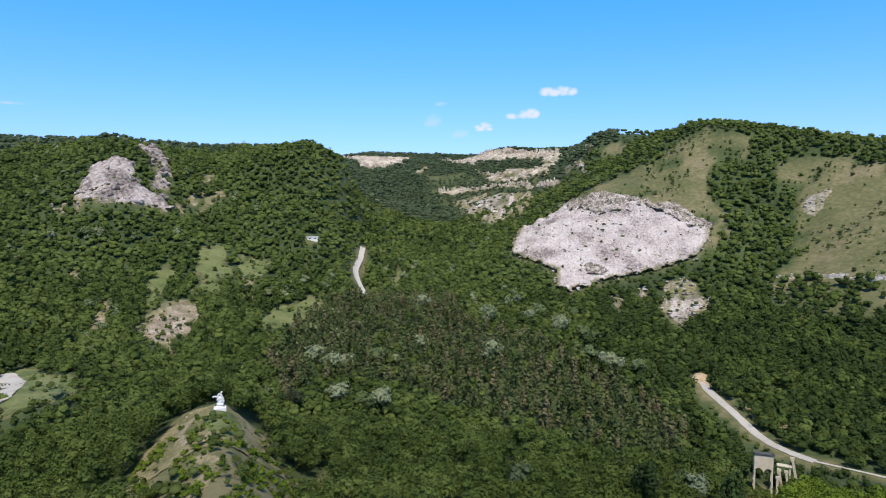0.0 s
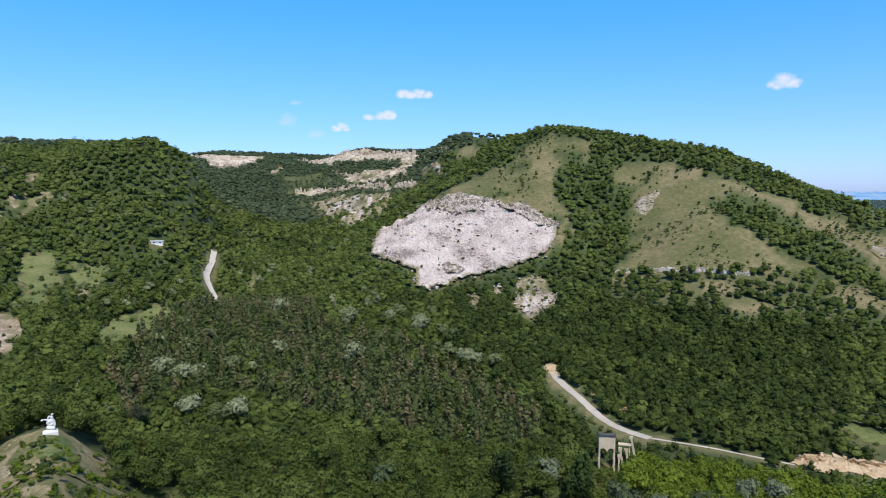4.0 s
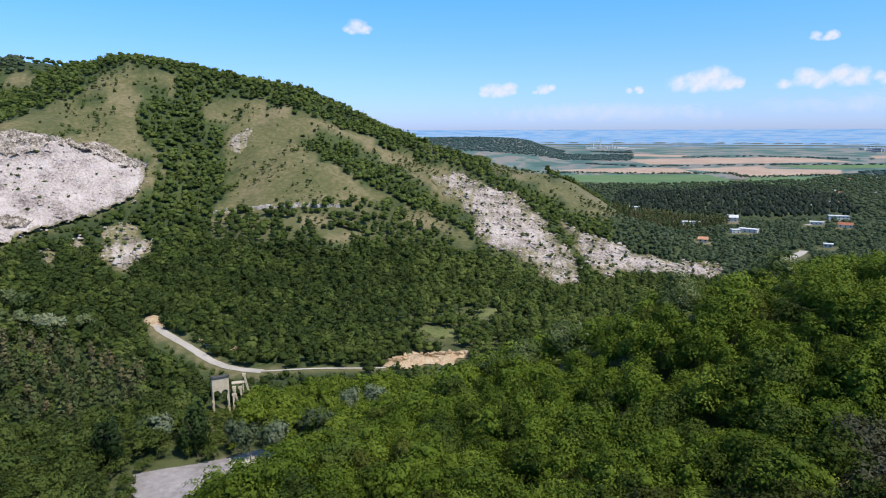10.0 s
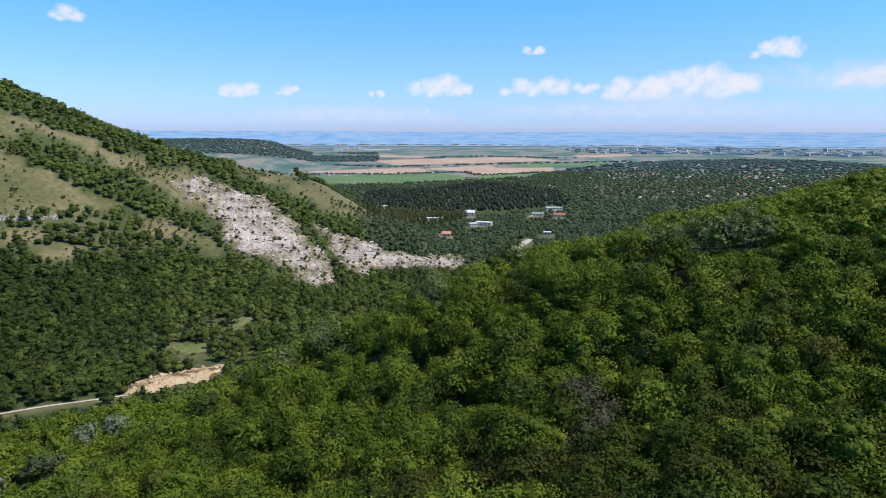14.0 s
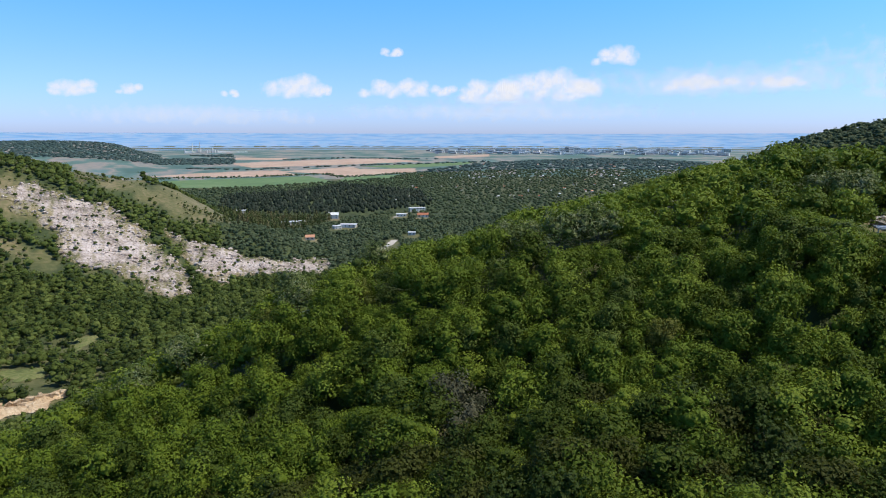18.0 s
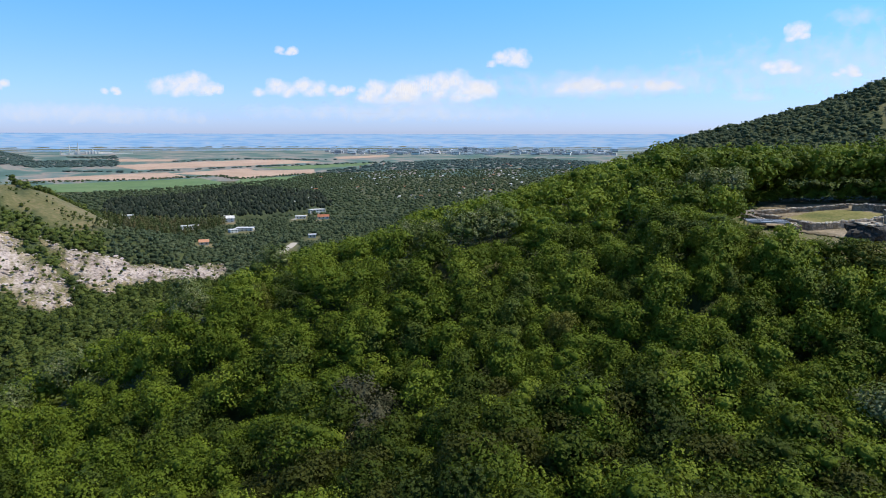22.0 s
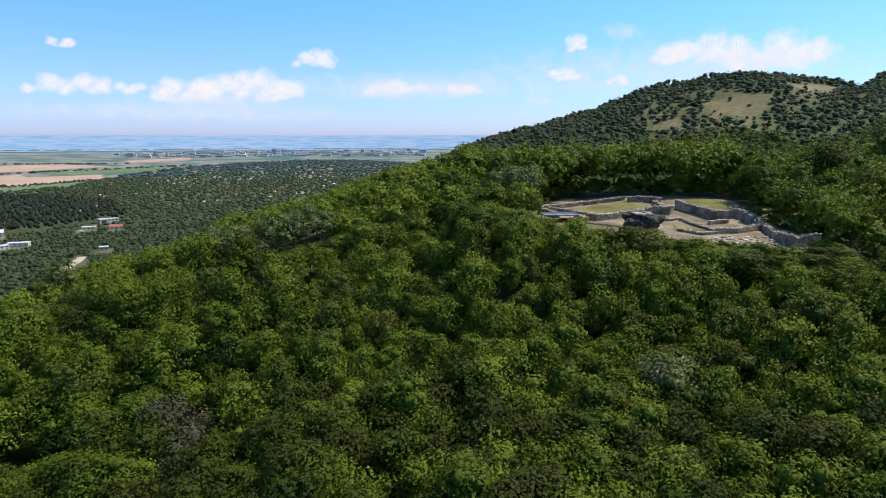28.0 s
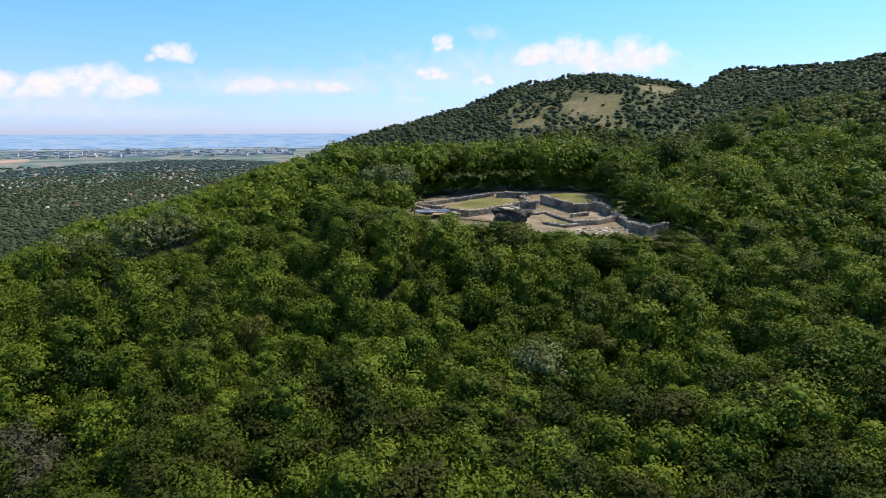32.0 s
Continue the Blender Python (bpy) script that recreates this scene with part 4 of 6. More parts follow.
def ridge(x, y, size):
    """Caps the crowns on the spur at its skyline as seen from the camera's eye, 95 m up."""
    r, b = np.hypot(x, y), np.degrees(np.arctan2(x, y))
    top = 95 + r * np.tan(np.radians(np.interp(b, *SPUR))) + 0.25 - height(x, y)
    return np.where((b > 56) & (b < 108) & (r > 75), np.minimum(size, np.maximum(top, 2.2)), size)


def lee(x, y):
    """Sectors hidden from the camera: behind the spur and the ridges, and under the hovering point."""
    return (sector(x, y, 190, 440, 72, 86) | sector(x, y, 190, 560, 86, 101) | sector(x, y, 185, 225, 101, 129) | sector(x, y, 0, 125, -42, 24)
            | sector(x, y, 135, 212, 46, 72) | sector(x, y, 350, 440, 135, 157) | sector(x, y, 0, 50, -42, 157) | sector(x, y, 765, 1500, 15, 45)
            | sector(x, y, 980, 1500, 105, 157))


# -- nearest trees, each one a thing --
def part_from(name, v, f, mat, parent, normals=None):
    return mesh_from(name, v, f, mat, parent, smooth=normals is not None, normals=normals)


def stem(height_, radius, g, limbs=3):
    """A tapered, slightly bent trunk with limbs."""
    vs, fs, count = [], [], 0

    def tube(p, q, r0, r1):
        nonlocal count
        p, q = np.array(p, float), np.array(q, float)
        d = (q - p) / np.linalg.norm(q - p)
        a = np.cross(d, (0.3, 0.9, 0.1))
        a /= np.linalg.norm(a)
        c = np.cross(d, a)
        k = np.arange(6) * math.pi / 3
        ring = np.cos(k)[:, None] * a + np.sin(k)[:, None] * c
        mid = (p + q) / 2 + g.uniform(-0.06, 0.06, 3) * np.linalg.norm(q - p)
        vs.extend([p + ring * r0, mid + ring * (r0 + r1) / 2, q + ring * r1])
        for lev in range(2):
            for i in range(6):
                j = (i + 1) % 6
                o = count + lev * 6
                fs.extend([(o + i, o + j, o + 6 + j), (o + i, o + 6 + j, o + 6 + i)])
        count += 18

    tube((0, 0, -0.4), (0, 0, height_ * 0.55), radius, radius * 0.6)
    for k in range(limbs):
        a = k * 6.283 / limbs + g.uniform(-0.4, 0.4)
        tube((0, 0, height_ * g.uniform(0.3, 0.5)), (math.cos(a) * height_ * 0.2, math.sin(a) * height_ * 0.2, height_ * g.uniform(0.65, 0.8)), radius * 0.5, radius * 0.15)
    return np.vstack(vs), np.array(fs)


def tree_kind(name, v, f, nn, mat, label, group, tall, g, flat=1.0):
    """Builds one tree, trunk and crown, standing at the origin."""
    foot = new(name)
    foot.empty_display_size = 0.5
    part_from("trunk", *stem(tall, tall * 0.018, g), BARK, foot)
    part_from("crown", v * (tall * flat, tall * flat, tall), f, mat, foot, nn)
    return tagged(foot, label, "tree", group)


def plant(kinds, x, y, g, scales):
    """Sets a tree at each place: the first of each kind is moved there, the rest are copies."""
    fresh = set()
    z = height(x, y)
    for k in range(len(x)):
        ob = kinds[k % len(kinds)]
        m = Matrix.Translation((x[k], y[k], z[k] - 0.1)) @ Matrix.Rotation(g.uniform(0, 6.283), 4, "Z")
        s = scales[k % len(scales)] * g.uniform(0.88, 1.12)
        if ob.name not in fresh:
            fresh.add(ob.name)
            ob.matrix_basis = m @ Matrix.Diagonal((s, s, s, 1))
        else:
            c = copy_thing(ob, m)
            c.scale = (s, s, s)


x, y = scatter(G, 50, 112, 3.6)
k = ~lee(x, y)
x, y = x[k], y[k]
r = np.hypot(x, y)
order = np.argsort(r)
first, rest = order[:300], order[300:]
KINDS = [(LEAF_NEAR, "bright green leafy tree in the dense wood below the ruins")] * 5 + [(LEAF_DEEP, "deep green leafy tree in the dense wood below the ruins"), (LEAF_RUSSET, "brownish olive tree in the dense wood below the ruins")]
kinds = [tree_kind("broadleaf_tree", v, f, nn, mat, label, "trees of the near wood", 8.6, G, 1.1) for (v, f, nn), (mat, label) in zip(NEAR, KINDS)]
first = G.permutation(first)
plant(kinds, x[first], y[first], G, (0.85, 1.0, 1.1, 0.95))
size = G.uniform(6.0, 10.5, len(rest))
tall, hue, sort = ridge(x[rest], y[rest], brow(x[rest], y[rest], size)), np.clip(G.normal(0.52, 0.14, len(rest)), 0.05, 0.95), G.uniform(0, 1, len(rest))
for low, high, mat, label in ((0.0, 0.8, LEAF, "dense bright green deciduous wood on the near slope"), (0.8, 0.94, LEAF_DEEP, "deep green trees scattered through the near wood"), (0.94, 1.0, LEAF_RUSSET, "brownish olive trees scattered through the near wood")):
    k = rest[(sort >= low) & (sort < high)]
    k0 = np.nonzero((sort >= low) & (sort < high))[0]
    wood("near_wood", NEAR, x[k], y[k], tall[k0], mat, label, G, width=(0.9, 1.2), girth=size[k0] * 0.95, tint=hue[k0])
x, y = scatter(G, 112, 215, 4.7)
k = ~lee(x, y)
x, y = x[k], y[k]
tall = np.where(sector(x, y, 145, 190, 108, 131), G.uniform(11, 14, len(x)), G.uniform(6.5, 10.5, len(x)))
tall = ridge(x, y, tall * np.where(cover(x, y) < 0.5, 0.4, 1.0) * np.where(open_beyond(x, y, 7.0) | sector(x, y, 124, 184, 17, 36), 0.6, 1.0))
shade = sector(x, y, 0, 215, -42, 27)
wood("valley_wood", MID, x[shade], y[shade], tall[shade], LEAF_OAK, "dark green mixed wood on the valley floor", G, width=(0.9, 1.3))
x, y, tall = x[~shade], y[~shade], tall[~shade]
# light put into the tint: raised on the shaded spur, lowered behind the ruins
wood("slope_wood", MID, x, y, tall, LEAF, "dense green deciduous wood on the valley flank", G, width=(0.9, 1.3), tint=np.clip(G.normal(0.7, 0.15, len(x)) - np.where(sector(x, y, 0, 400, 108, 180), 0.25, 0), 0.05, 0.95))
x, y = scatter(G, 215, 430, 5.0)
x2, y2 = scatter(G, 430, 765, 5.7)
x, y = np.append(x, x2), np.append(y, y2)
k = ~lee(x, y)
x, y = x[k], y[k]
pine = in_any(PINES, x, y) & (G.uniform(0, 1, len(x)) < 0.8)
low = (cover(x, y) < 0.5) | ((open_beyond(x, y, 9.0) | open_beyond(x, y, 17.0)) & ~inside(HILL_SCRUB, x, y))
size = np.where(low, G.uniform(2.0, 4.8, len(x)), G.uniform(5.5, 9.0, len(x)))
far = np.hypot(x, y) > 430
# far trees of the vale get the leaf with haze in its colour
vale = sector(x, y, 430, 765, 62, 157)
size = np.where(vale, size * 0.75, size)
hue = np.clip(0.5 + 0.16 * _waves(x, y, 70.0, 51) + G.normal(0, 0.2, len(x)) - np.where(sector(x, y, 150, 480, 13, 45), 0.24, 0), 0.02, 0.98)
for some, shapes, mat in ((~pine & ~far, FAR, LEAF_OAK), (~pine & far & ~vale, FARTHER, LEAF_OAK), (~pine & vale, FARTHER, LEAF_FAR_HAZED)):
    wood("hillside_wood", shapes, x[some], y[some], size[some], mat, "dark green broadleaf wood covering the hillsides", G, width=(1.25, 1.65) if mat is LEAF_FAR_HAZED else (1.05, 1.5), sink=0.9, tint=hue[some])
wood("pine_plantation", PINE_FAR, x[pine], y[pine], G.uniform(8, 12, pine.sum()), NEEDLE, "dark brownish pine plantation on the lower slope", G)
x, y = scatter(G, 765, 1700, 10.0)
k = ~lee(x, y) & ~sector(x, y, 765, 1260, -15, 40)
x, y = x[k], y[k]
x2, y2 = scatter(G, 765, 1260, 6.6, -15, 40)
k = ~lee(x2, y2)
x, y = np.append(x, x2[k]), np.append(y, y2[k])
pine = in_any(PINES, x, y)
size = G.uniform(5, 9, len(x)) * np.where(cover(x, y) < 0.5, 0.55, 1.0) * np.where(in_any([TERRACE_WOOD], x, y), 0.75, 1.0)
wood("distant_wood", DOT, x[~pine], y[~pine], size[~pine], LEAF_FAR_HAZED, "dark wooded ridges and valley far off, haze in the leaf colour", G, width=(1.15, 1.75), sink=1.0)
wood("valley_pines", DOT, x[pine], y[pine], G.uniform(11, 14, pine.sum()), PINE_VALLEY, "dark grey-green pine stand in the valley", G, width=(0.6, 0.8))
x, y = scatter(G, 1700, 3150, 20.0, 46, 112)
wood("plain_hedges", DOT, x, y, G.uniform(7, 11, len(x)), LEAF_HAZE, "hedgerows between the fields of the plain, haze in their leaf colour", G, width=(2.2, 3.6), sink=2.5)
x, y = scatter(G, 5, 1500, 16.0)
k = lee(x, y) & (np.hypot(x, y) > 60)
wood("hidden_wood", CRUDE, x[k], y[k], G.uniform(6, 9, k.sum()), LEAF_OAK, "coarse wood in the sectors hidden from the camera", G, width=(1.2, 1.7), sink=0.5)
x, y = G.uniform(-60, 60, 520), G.uniform(-60, 60, 520)
k = (np.hypot(x, y) < 60) & (np.hypot(x, y) > 3) & ((np.hypot(x, y) < 49) | ~sector(x, y, 0, 70, -42, 157))
wood("slope_wood", MID, x[k], y[k], G.uniform(6, 9, k.sum()), LEAF, "green wood on the slope under the hovering point", G, width=(0.9, 1.3))
x, y = scatter(G, 60, 900, 16.0, 156, 321)
x2, y2 = scatter(G, 60, 900, 16.0, -60, -39)
x, y = np.append(x, x2), np.append(y, y2)
wood("rear_wood", CRUDE, x, y, G.uniform(7, 10, len(x)), LEAF_OAK, "wooded slope behind the hovering point", G, width=(1.3, 1.8), sink=0.5)
bx, by = scatter(G, 140, 200, 3.3, 108, 142)
k = sector(bx, by, 150, 172, 110, 133) | sector(bx, by, 140, 200, 133, 142)
wood("ruin_thicket", MID, bx[k], by[k], G.uniform(3, 6, k.sum()), LEAF, "dense shady thicket behind the ruins", G, width=(1.0, 1.5), sink=0.9)
# limes in blossom over the far valley side
x, y = scatter(G, 240, 900, 9.0, -38, 14)
k = (~lee(x, y)) & (cover(x, y) > 0.9) & (_waves(x, y, 130.0, 41) > 0.25) & (G.uniform(0, 1, len(x)) < 0.16)
wood("blossoming_limes", FAR, x[k], y[k], G.uniform(6, 9, k.sum()), LEAF_LIME, "pale blossoming limes scattered through the valley wood", G, width=(1.1, 1.5))
# small bushes on meadows and scree
bx, by = G.uniform(-500, 700, 120000), G.uniform(100, 760, 120000)
c = cover(bx, by)
on_scree = in_any(SCREES, bx, by)
k = (c < 0.5) & (c > 0.004) & (G.uniform(0, 1, len(bx)) < np.where(c < 0.01, 0.3, np.where(on_scree, 1.0, 0.6))) & (np.hypot(bx, by) > np.where(bx < 60, 130, 300)) & (np.hypot(bx, by) < 760) & (G.uniform(0, 1, len(bx)) < np.where(on_scree, 0.15, 0.75 * np.clip(0.1 + 1.5 * _waves(bx, by, 60, 31), 0.03, 1)))
wood("hill_bushes", DOT, bx[k], by[k], 1.0 + 3.6 * G.uniform(0, 1, k.sum()) ** 1.8, LEAF_BUSH, "small dark bushes dotted over meadow and scree", G, width=(1.0, 1.5), sink=np.where(on_scree[k], -0.9, 0.3))

bx, by = G.uniform(-90, -20, 3000), G.uniform(110, 190, 3000)
k = sector(bx, by, 122, 192, -27, -12.5) & (cover(bx, by) > 0.01) & (cover(bx, by) < 0.5) & (_waves(bx, by, 11.0, 61) > 0.1)
wood("knoll_bushes", FAR, bx[k], by[k], 0.5 + 2.0 * G.uniform(0, 1, k.sum()) ** 1.6, LEAF, "low bushes and tufts on the statue knoll", G, width=(1.2, 1.9), sink=0.1)
bx, by = G.uniform(60, 125, 5000), G.uniform(-115, -40, 5000)
k = sector(bx, by, 118, 150, 132.2, 138.5) & (np.hypot(bx, by) > np.interp(np.degrees(np.arctan2(bx, by)), [132, 134, 136, 138], [140, 128, 119, 116])) & (G.uniform(0, 1, 5000) < 0.5)
wood("ruin_bushes", FAR, bx[k], by[k], 0.6 + 2.2 * G.uniform(0, 1, k.sum()) ** 2, LEAF, "low green scrub overgrowing the bank beside the ruins", G, width=(1.2, 1.9), sink=0.1)
bx, by = G.uniform(50, 125, 5000), G.uniform(120, 205, 5000)
k = sector(bx, by, 120, 218, 14, 37) & (cover(bx, by) < 0.05) & ~inside(YARD_GROUND, bx, by) & ~road_mask(bx, by, 0.5)
wood("valley_bushes", FAR, bx[k], by[k], G.uniform(0.8, 2.4, k.sum()), LEAF_OAK, "low bushes round the yard and the hopper", G, width=(1.2, 1.8), sink=0.1)
bx, by = G.uniform(40, 110, 9000), G.uniform(-85, -20, 9000)
k = sector(bx, by, 96, 105, 111, 138) & ~inside(RUIN_GROUND, bx * 1.01, by * 1.01)
wood("bank_bushes", FAR, bx[k], by[k], G.uniform(1.0, 2.3, k.sum()), LEAF, "low green bushes on the bank below the ruins", G, width=(1.1, 1.6), sink=0.1)

px, py = np.array(QUARRY_FACE).T
bx, by = G.uniform(px.min(), px.max(), 210), G.uniform(py.min(), py.max(), 210)
k = inside(QUARRY_FACE, bx, by)
wood("quarry_bushes", FAR, bx[k], by[k], 1.2 + 2.4 * G.uniform(0, 1, k.sum()) ** 2, LEAF_BUSH, "scattered dark bushes rooted in the quarry slope", G, width=(1.0, 1.5), sink=-1.6)

# -- loose rock on the bare slopes --
def rocks(name, polys, count, low, high, mat, label, flat=0.7, sink=-1.3):
    """Broken rock strewn over bare ground."""
    px = np.concatenate([np.array(q)[:, 0] for q in polys])
    py = np.concatenate([np.array(q)[:, 1] for q in polys])
    x, y = G.uniform(px.min(), px.max(), count * 12), G.uniform(py.min(), py.max(), count * 12)
    k = np.nonzero(in_any(polys, x, y))[0][:count]
    shapes = [(ICO_V * G.uniform(0.65, 1.2, (12, 1)) * (0.5, 0.5, 0.5 * flat) + (0, 0, 0.2), ICO_F, ICO_V) for _ in range(6)]
    size = low + (high - low) * G.uniform(0, 1, len(k)) ** 3
    v, f, _t0, _n0 = place(shapes, x[k], y[k], size, G, width=(0.8, 1.8), sink=sink)
    return tagged(mesh_from(name, v, f, mat), label, "rocks", kind="stuff")


rocks("quarry_rubble", [QUARRY_FACE], 3600, 0.4, 2.6, QUARRY, "pinkish rubble strewn over the quarry slope")
rocks("scree_rubble", SCREES, 2600, 0.6, 2.8, SCREE, "pale broken rock on the scree slopes")
rocks("terrace_rubble", TERRACES, 500, 1.5, 6.0, TERRACE, "cream rock heaps on the quarry terraces")
rocks("crag_boulders", CRAGS, 420, 1.0, 5.5, CRAG, "grey boulders and ledges of the crag", 1.1)
rocks("knoll_rock", [KNOLL], 150, 0.2, 0.9, RUBBLE, "weathered stones on the statue knoll", sink=0.05)


def slabs(name, line, count, tall, mat, label, lean=0.35):
    """A cliff of upright broken rock layers along a line on the ground."""
    p = np.array(line, float)
    run = np.concatenate([[0], np.cumsum(np.linalg.norm(np.diff(p, axis=0), axis=1))])
    s = np.sort(G.uniform(0, run[-1], count))
    x, y = np.interp(s, run, p[:, 0]) + G.normal(0, 1.0, count), np.interp(s, run, p[:, 1]) + G.normal(0, 1.4, count)
    cube = np.array([(i, j, k) for k in (0, 1) for i, j in ((-0.5, -0.5), (0.5, -0.5), (0.5, 0.5), (-0.5, 0.5))], float)
    faces = np.array([(0, 2, 1), (0, 3, 2), (4, 5, 6), (4, 6, 7), (0, 1, 5), (0, 5, 4), (1, 2, 6), (1, 6, 5), (2, 3, 7), (2, 7, 6), (3, 0, 4), (3, 4, 7)])
    V, F = [], []
    for k in range(count):
        a, h = G.uniform(-0.5, 0.5) + math.atan2(x[k], y[k]), tall * G.uniform(0.5, 1.15)
        c = cube * (G.uniform(0.8, 3.2), G.uniform(1.0, 2.6), h) * (1 + G.uniform(-0.2, 0.2, (8, 1)))
        c[4:, 0] += lean * h * G.uniform(0.2, 1.2)
        V.append(np.stack([c[:, 0] * math.cos(a) + c[:, 1] * math.sin(a) + x[k], -c[:, 0] * math.sin(a) + c[:, 1] * math.cos(a) + y[k], c[:, 2] + float(height(x[k], y[k])) - 1.5], -1))
        F.append(faces + 8 * k)
    return tagged(mesh_from(name, np.vstack(V), np.vstack(F), mat), label, "rock face", kind="stuff")


slabs("quarry_cliff", [(114, 584), (118, 545), (133, 527), (159, 531)], 130, 7.0, STRATA, "upright layered rock cliff along the quarry rim")
slabs("quarry_cliff", [(166, 534), (182, 531), (188, 517), (198, 510), (204, 493)], 110, 5.0, STRATA, "tilted broken rock layers along the quarry rim")
slabs("quarry_ledge", [(95, 450), (105, 450), (115, 440)], 40, 3.5, STRATA, "dark rock ledge low on the quarry slope")
slabs("terrace_face", [(-8, 1010), (16, 1018), (60, 945), (99, 870), (134, 750)], 130, 7.0, TERRACE, "pale broken face of the main quarry bench", 0.1)
slabs("terrace_face", [(52, 1075), (100, 985), (141, 880)], 90, 6.0, TERRACE, "pale broken face of an upper quarry bench", 0.1)
slabs("terrace_face", [(70, 1000), (117, 880)], 50, 5.0, TERRACE, "pale broken face of a short quarry bench", 0.1)
slabs("terrace_face", [(-5, 1300), (60, 1170), (131, 1100), (180, 1000)], 130, 9.0, TERRACE, "cream rock rim along the top of the quarry", 0.1)
slabs("terrace_face", [(-190, 1230), (-125, 1090), (-80, 1180)], 110, 9.0, TERRACE, "cream rock rim at the head of the valley", 0.1)
slabs("track_wall", [(226, 435), (246, 422), (262, 402), (281, 389), (300, 384)], 190, 2.6, GRAVEL, "row of pale stones along a grassy hill track", 0.2)
slabs("cutting_ledge", [(170, 188), (182, 188), (196, 181), (208, 174)], 90, 3.2, OCHRE, "layered ochre rock of the road cutting", 0.9)

# -- trees that stand out --
def stand(name, spots, shapes, mat, label, group, tall, flat, scales):
    kinds = [tree_kind(name, v, f, nn, mat, label, group, tall, G, flat) for v, f, nn in shapes[:min(3, len(spots))]]
    p = np.array(spots)
    plant(kinds, p[:, 0], p[:, 1], G, scales)


FULL = [crown_shape(G, 520, 0.05, 8) for _ in range(3)]
COLUMN = [crown_shape(G, 420, 0.04, 8, "column") for _ in range(3)]
stand("lime_tree", PALE_SPOTS, FULL, LEAF_PALE, "pale cream-blossomed lime tree among dark pines", "blossoming trees", 10.5, 1.3, (1.0, 0.8, 1.1))
stand("flowering_tree", NEAR_PALE, NEAR, LEAF_BLOOM, "broad tree with pale blossom in the green wood", "blossoming trees of the near wood", 11, 1.15, (0.9, 1.05))
stand("silver_poplar", SILVER_SPOTS, FULL, LEAF_SILVER, "grey-green silver poplar on the valley floor", "silver poplars", 12, 0.9, (1.0, 0.85, 0.9))
stand("black_poplar", POPLAR_SPOTS, COLUMN, LEAF_DARK, "slim dark columnar poplar beside the gravel yard", "columnar poplars", 17, 1.0, (1.0, 0.85))
stand("withered_tree", DRY_SPOTS, NEAR, DRY, "greyish withered tree with thin foliage", "withered trees", 8.5, 1.1, (1.05, 0.9))
stand("oak_tree", BIG_SPOTS, NEAR, LEAF_NEAR, "large round-crowned tree beside the ruins meadow", "large trees by the ruins", 13, 1.0, (1.0, 1.1, 0.9))


# ---- backdrop and plain ----
def plain_patch(name, poly, mat, label, rise):
    px, py = np.array(poly).T
    drape(name, poly, mat, label, rise, max(4.0, (px.max() - px.min()) / 90), category="field", fray=False)


for q in FIELDS_TAN:
    plain_patch("stubble_field", q, FIELD_TAN, "tan stubble field on the wide plain", 1.0)
for q in FIELDS_GREEN:
    plain_patch("crop_field", q, FIELD_GREEN, "flat green crop field on the wide plain", 0.9)


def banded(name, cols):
    """Far farmland: strips of fields that lie across the view, with the air's haze painted into their base colours."""
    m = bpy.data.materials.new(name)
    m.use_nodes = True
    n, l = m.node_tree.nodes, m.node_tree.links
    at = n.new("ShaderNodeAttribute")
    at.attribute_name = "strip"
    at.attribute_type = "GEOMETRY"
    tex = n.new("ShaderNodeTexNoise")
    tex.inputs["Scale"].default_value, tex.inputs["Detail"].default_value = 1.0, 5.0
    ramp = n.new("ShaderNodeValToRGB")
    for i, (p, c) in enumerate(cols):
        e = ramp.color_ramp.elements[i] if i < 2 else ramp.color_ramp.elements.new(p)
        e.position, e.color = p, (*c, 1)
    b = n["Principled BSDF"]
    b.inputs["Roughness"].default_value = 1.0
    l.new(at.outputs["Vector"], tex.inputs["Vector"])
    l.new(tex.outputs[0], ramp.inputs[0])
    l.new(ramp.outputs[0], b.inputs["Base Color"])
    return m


# haze is part of both colour sets: blue far off, blue-green midway
HAZED_FAR_LAND = banded("hazed_far_farmland", [(0.4, (0.13, 0.27, 0.46)), (0.48, (0.17, 0.32, 0.5)), (0.55, (0.27, 0.34, 0.46)), (0.62, (0.18, 0.33, 0.5))])
HAZED_MID_LAND = banded("hazed_middle_farmland", [(0.38, (0.055, 0.11, 0.09)), (0.48, (0.085, 0.15, 0.125)), (0.55, (0.25, 0.21, 0.18)), (0.66, (0.09, 0.16, 0.15))])


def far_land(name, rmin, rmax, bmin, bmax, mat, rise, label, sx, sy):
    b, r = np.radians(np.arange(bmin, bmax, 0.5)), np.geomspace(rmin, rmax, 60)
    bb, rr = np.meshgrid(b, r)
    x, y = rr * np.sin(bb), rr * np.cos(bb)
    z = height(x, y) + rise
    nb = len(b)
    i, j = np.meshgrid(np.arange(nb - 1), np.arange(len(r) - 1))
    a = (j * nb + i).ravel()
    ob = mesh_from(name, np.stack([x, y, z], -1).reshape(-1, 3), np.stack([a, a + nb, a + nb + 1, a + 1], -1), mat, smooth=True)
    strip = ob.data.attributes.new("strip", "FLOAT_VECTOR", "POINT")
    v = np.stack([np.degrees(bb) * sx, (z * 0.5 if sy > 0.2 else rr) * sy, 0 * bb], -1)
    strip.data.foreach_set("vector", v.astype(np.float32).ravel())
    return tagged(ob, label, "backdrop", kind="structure")


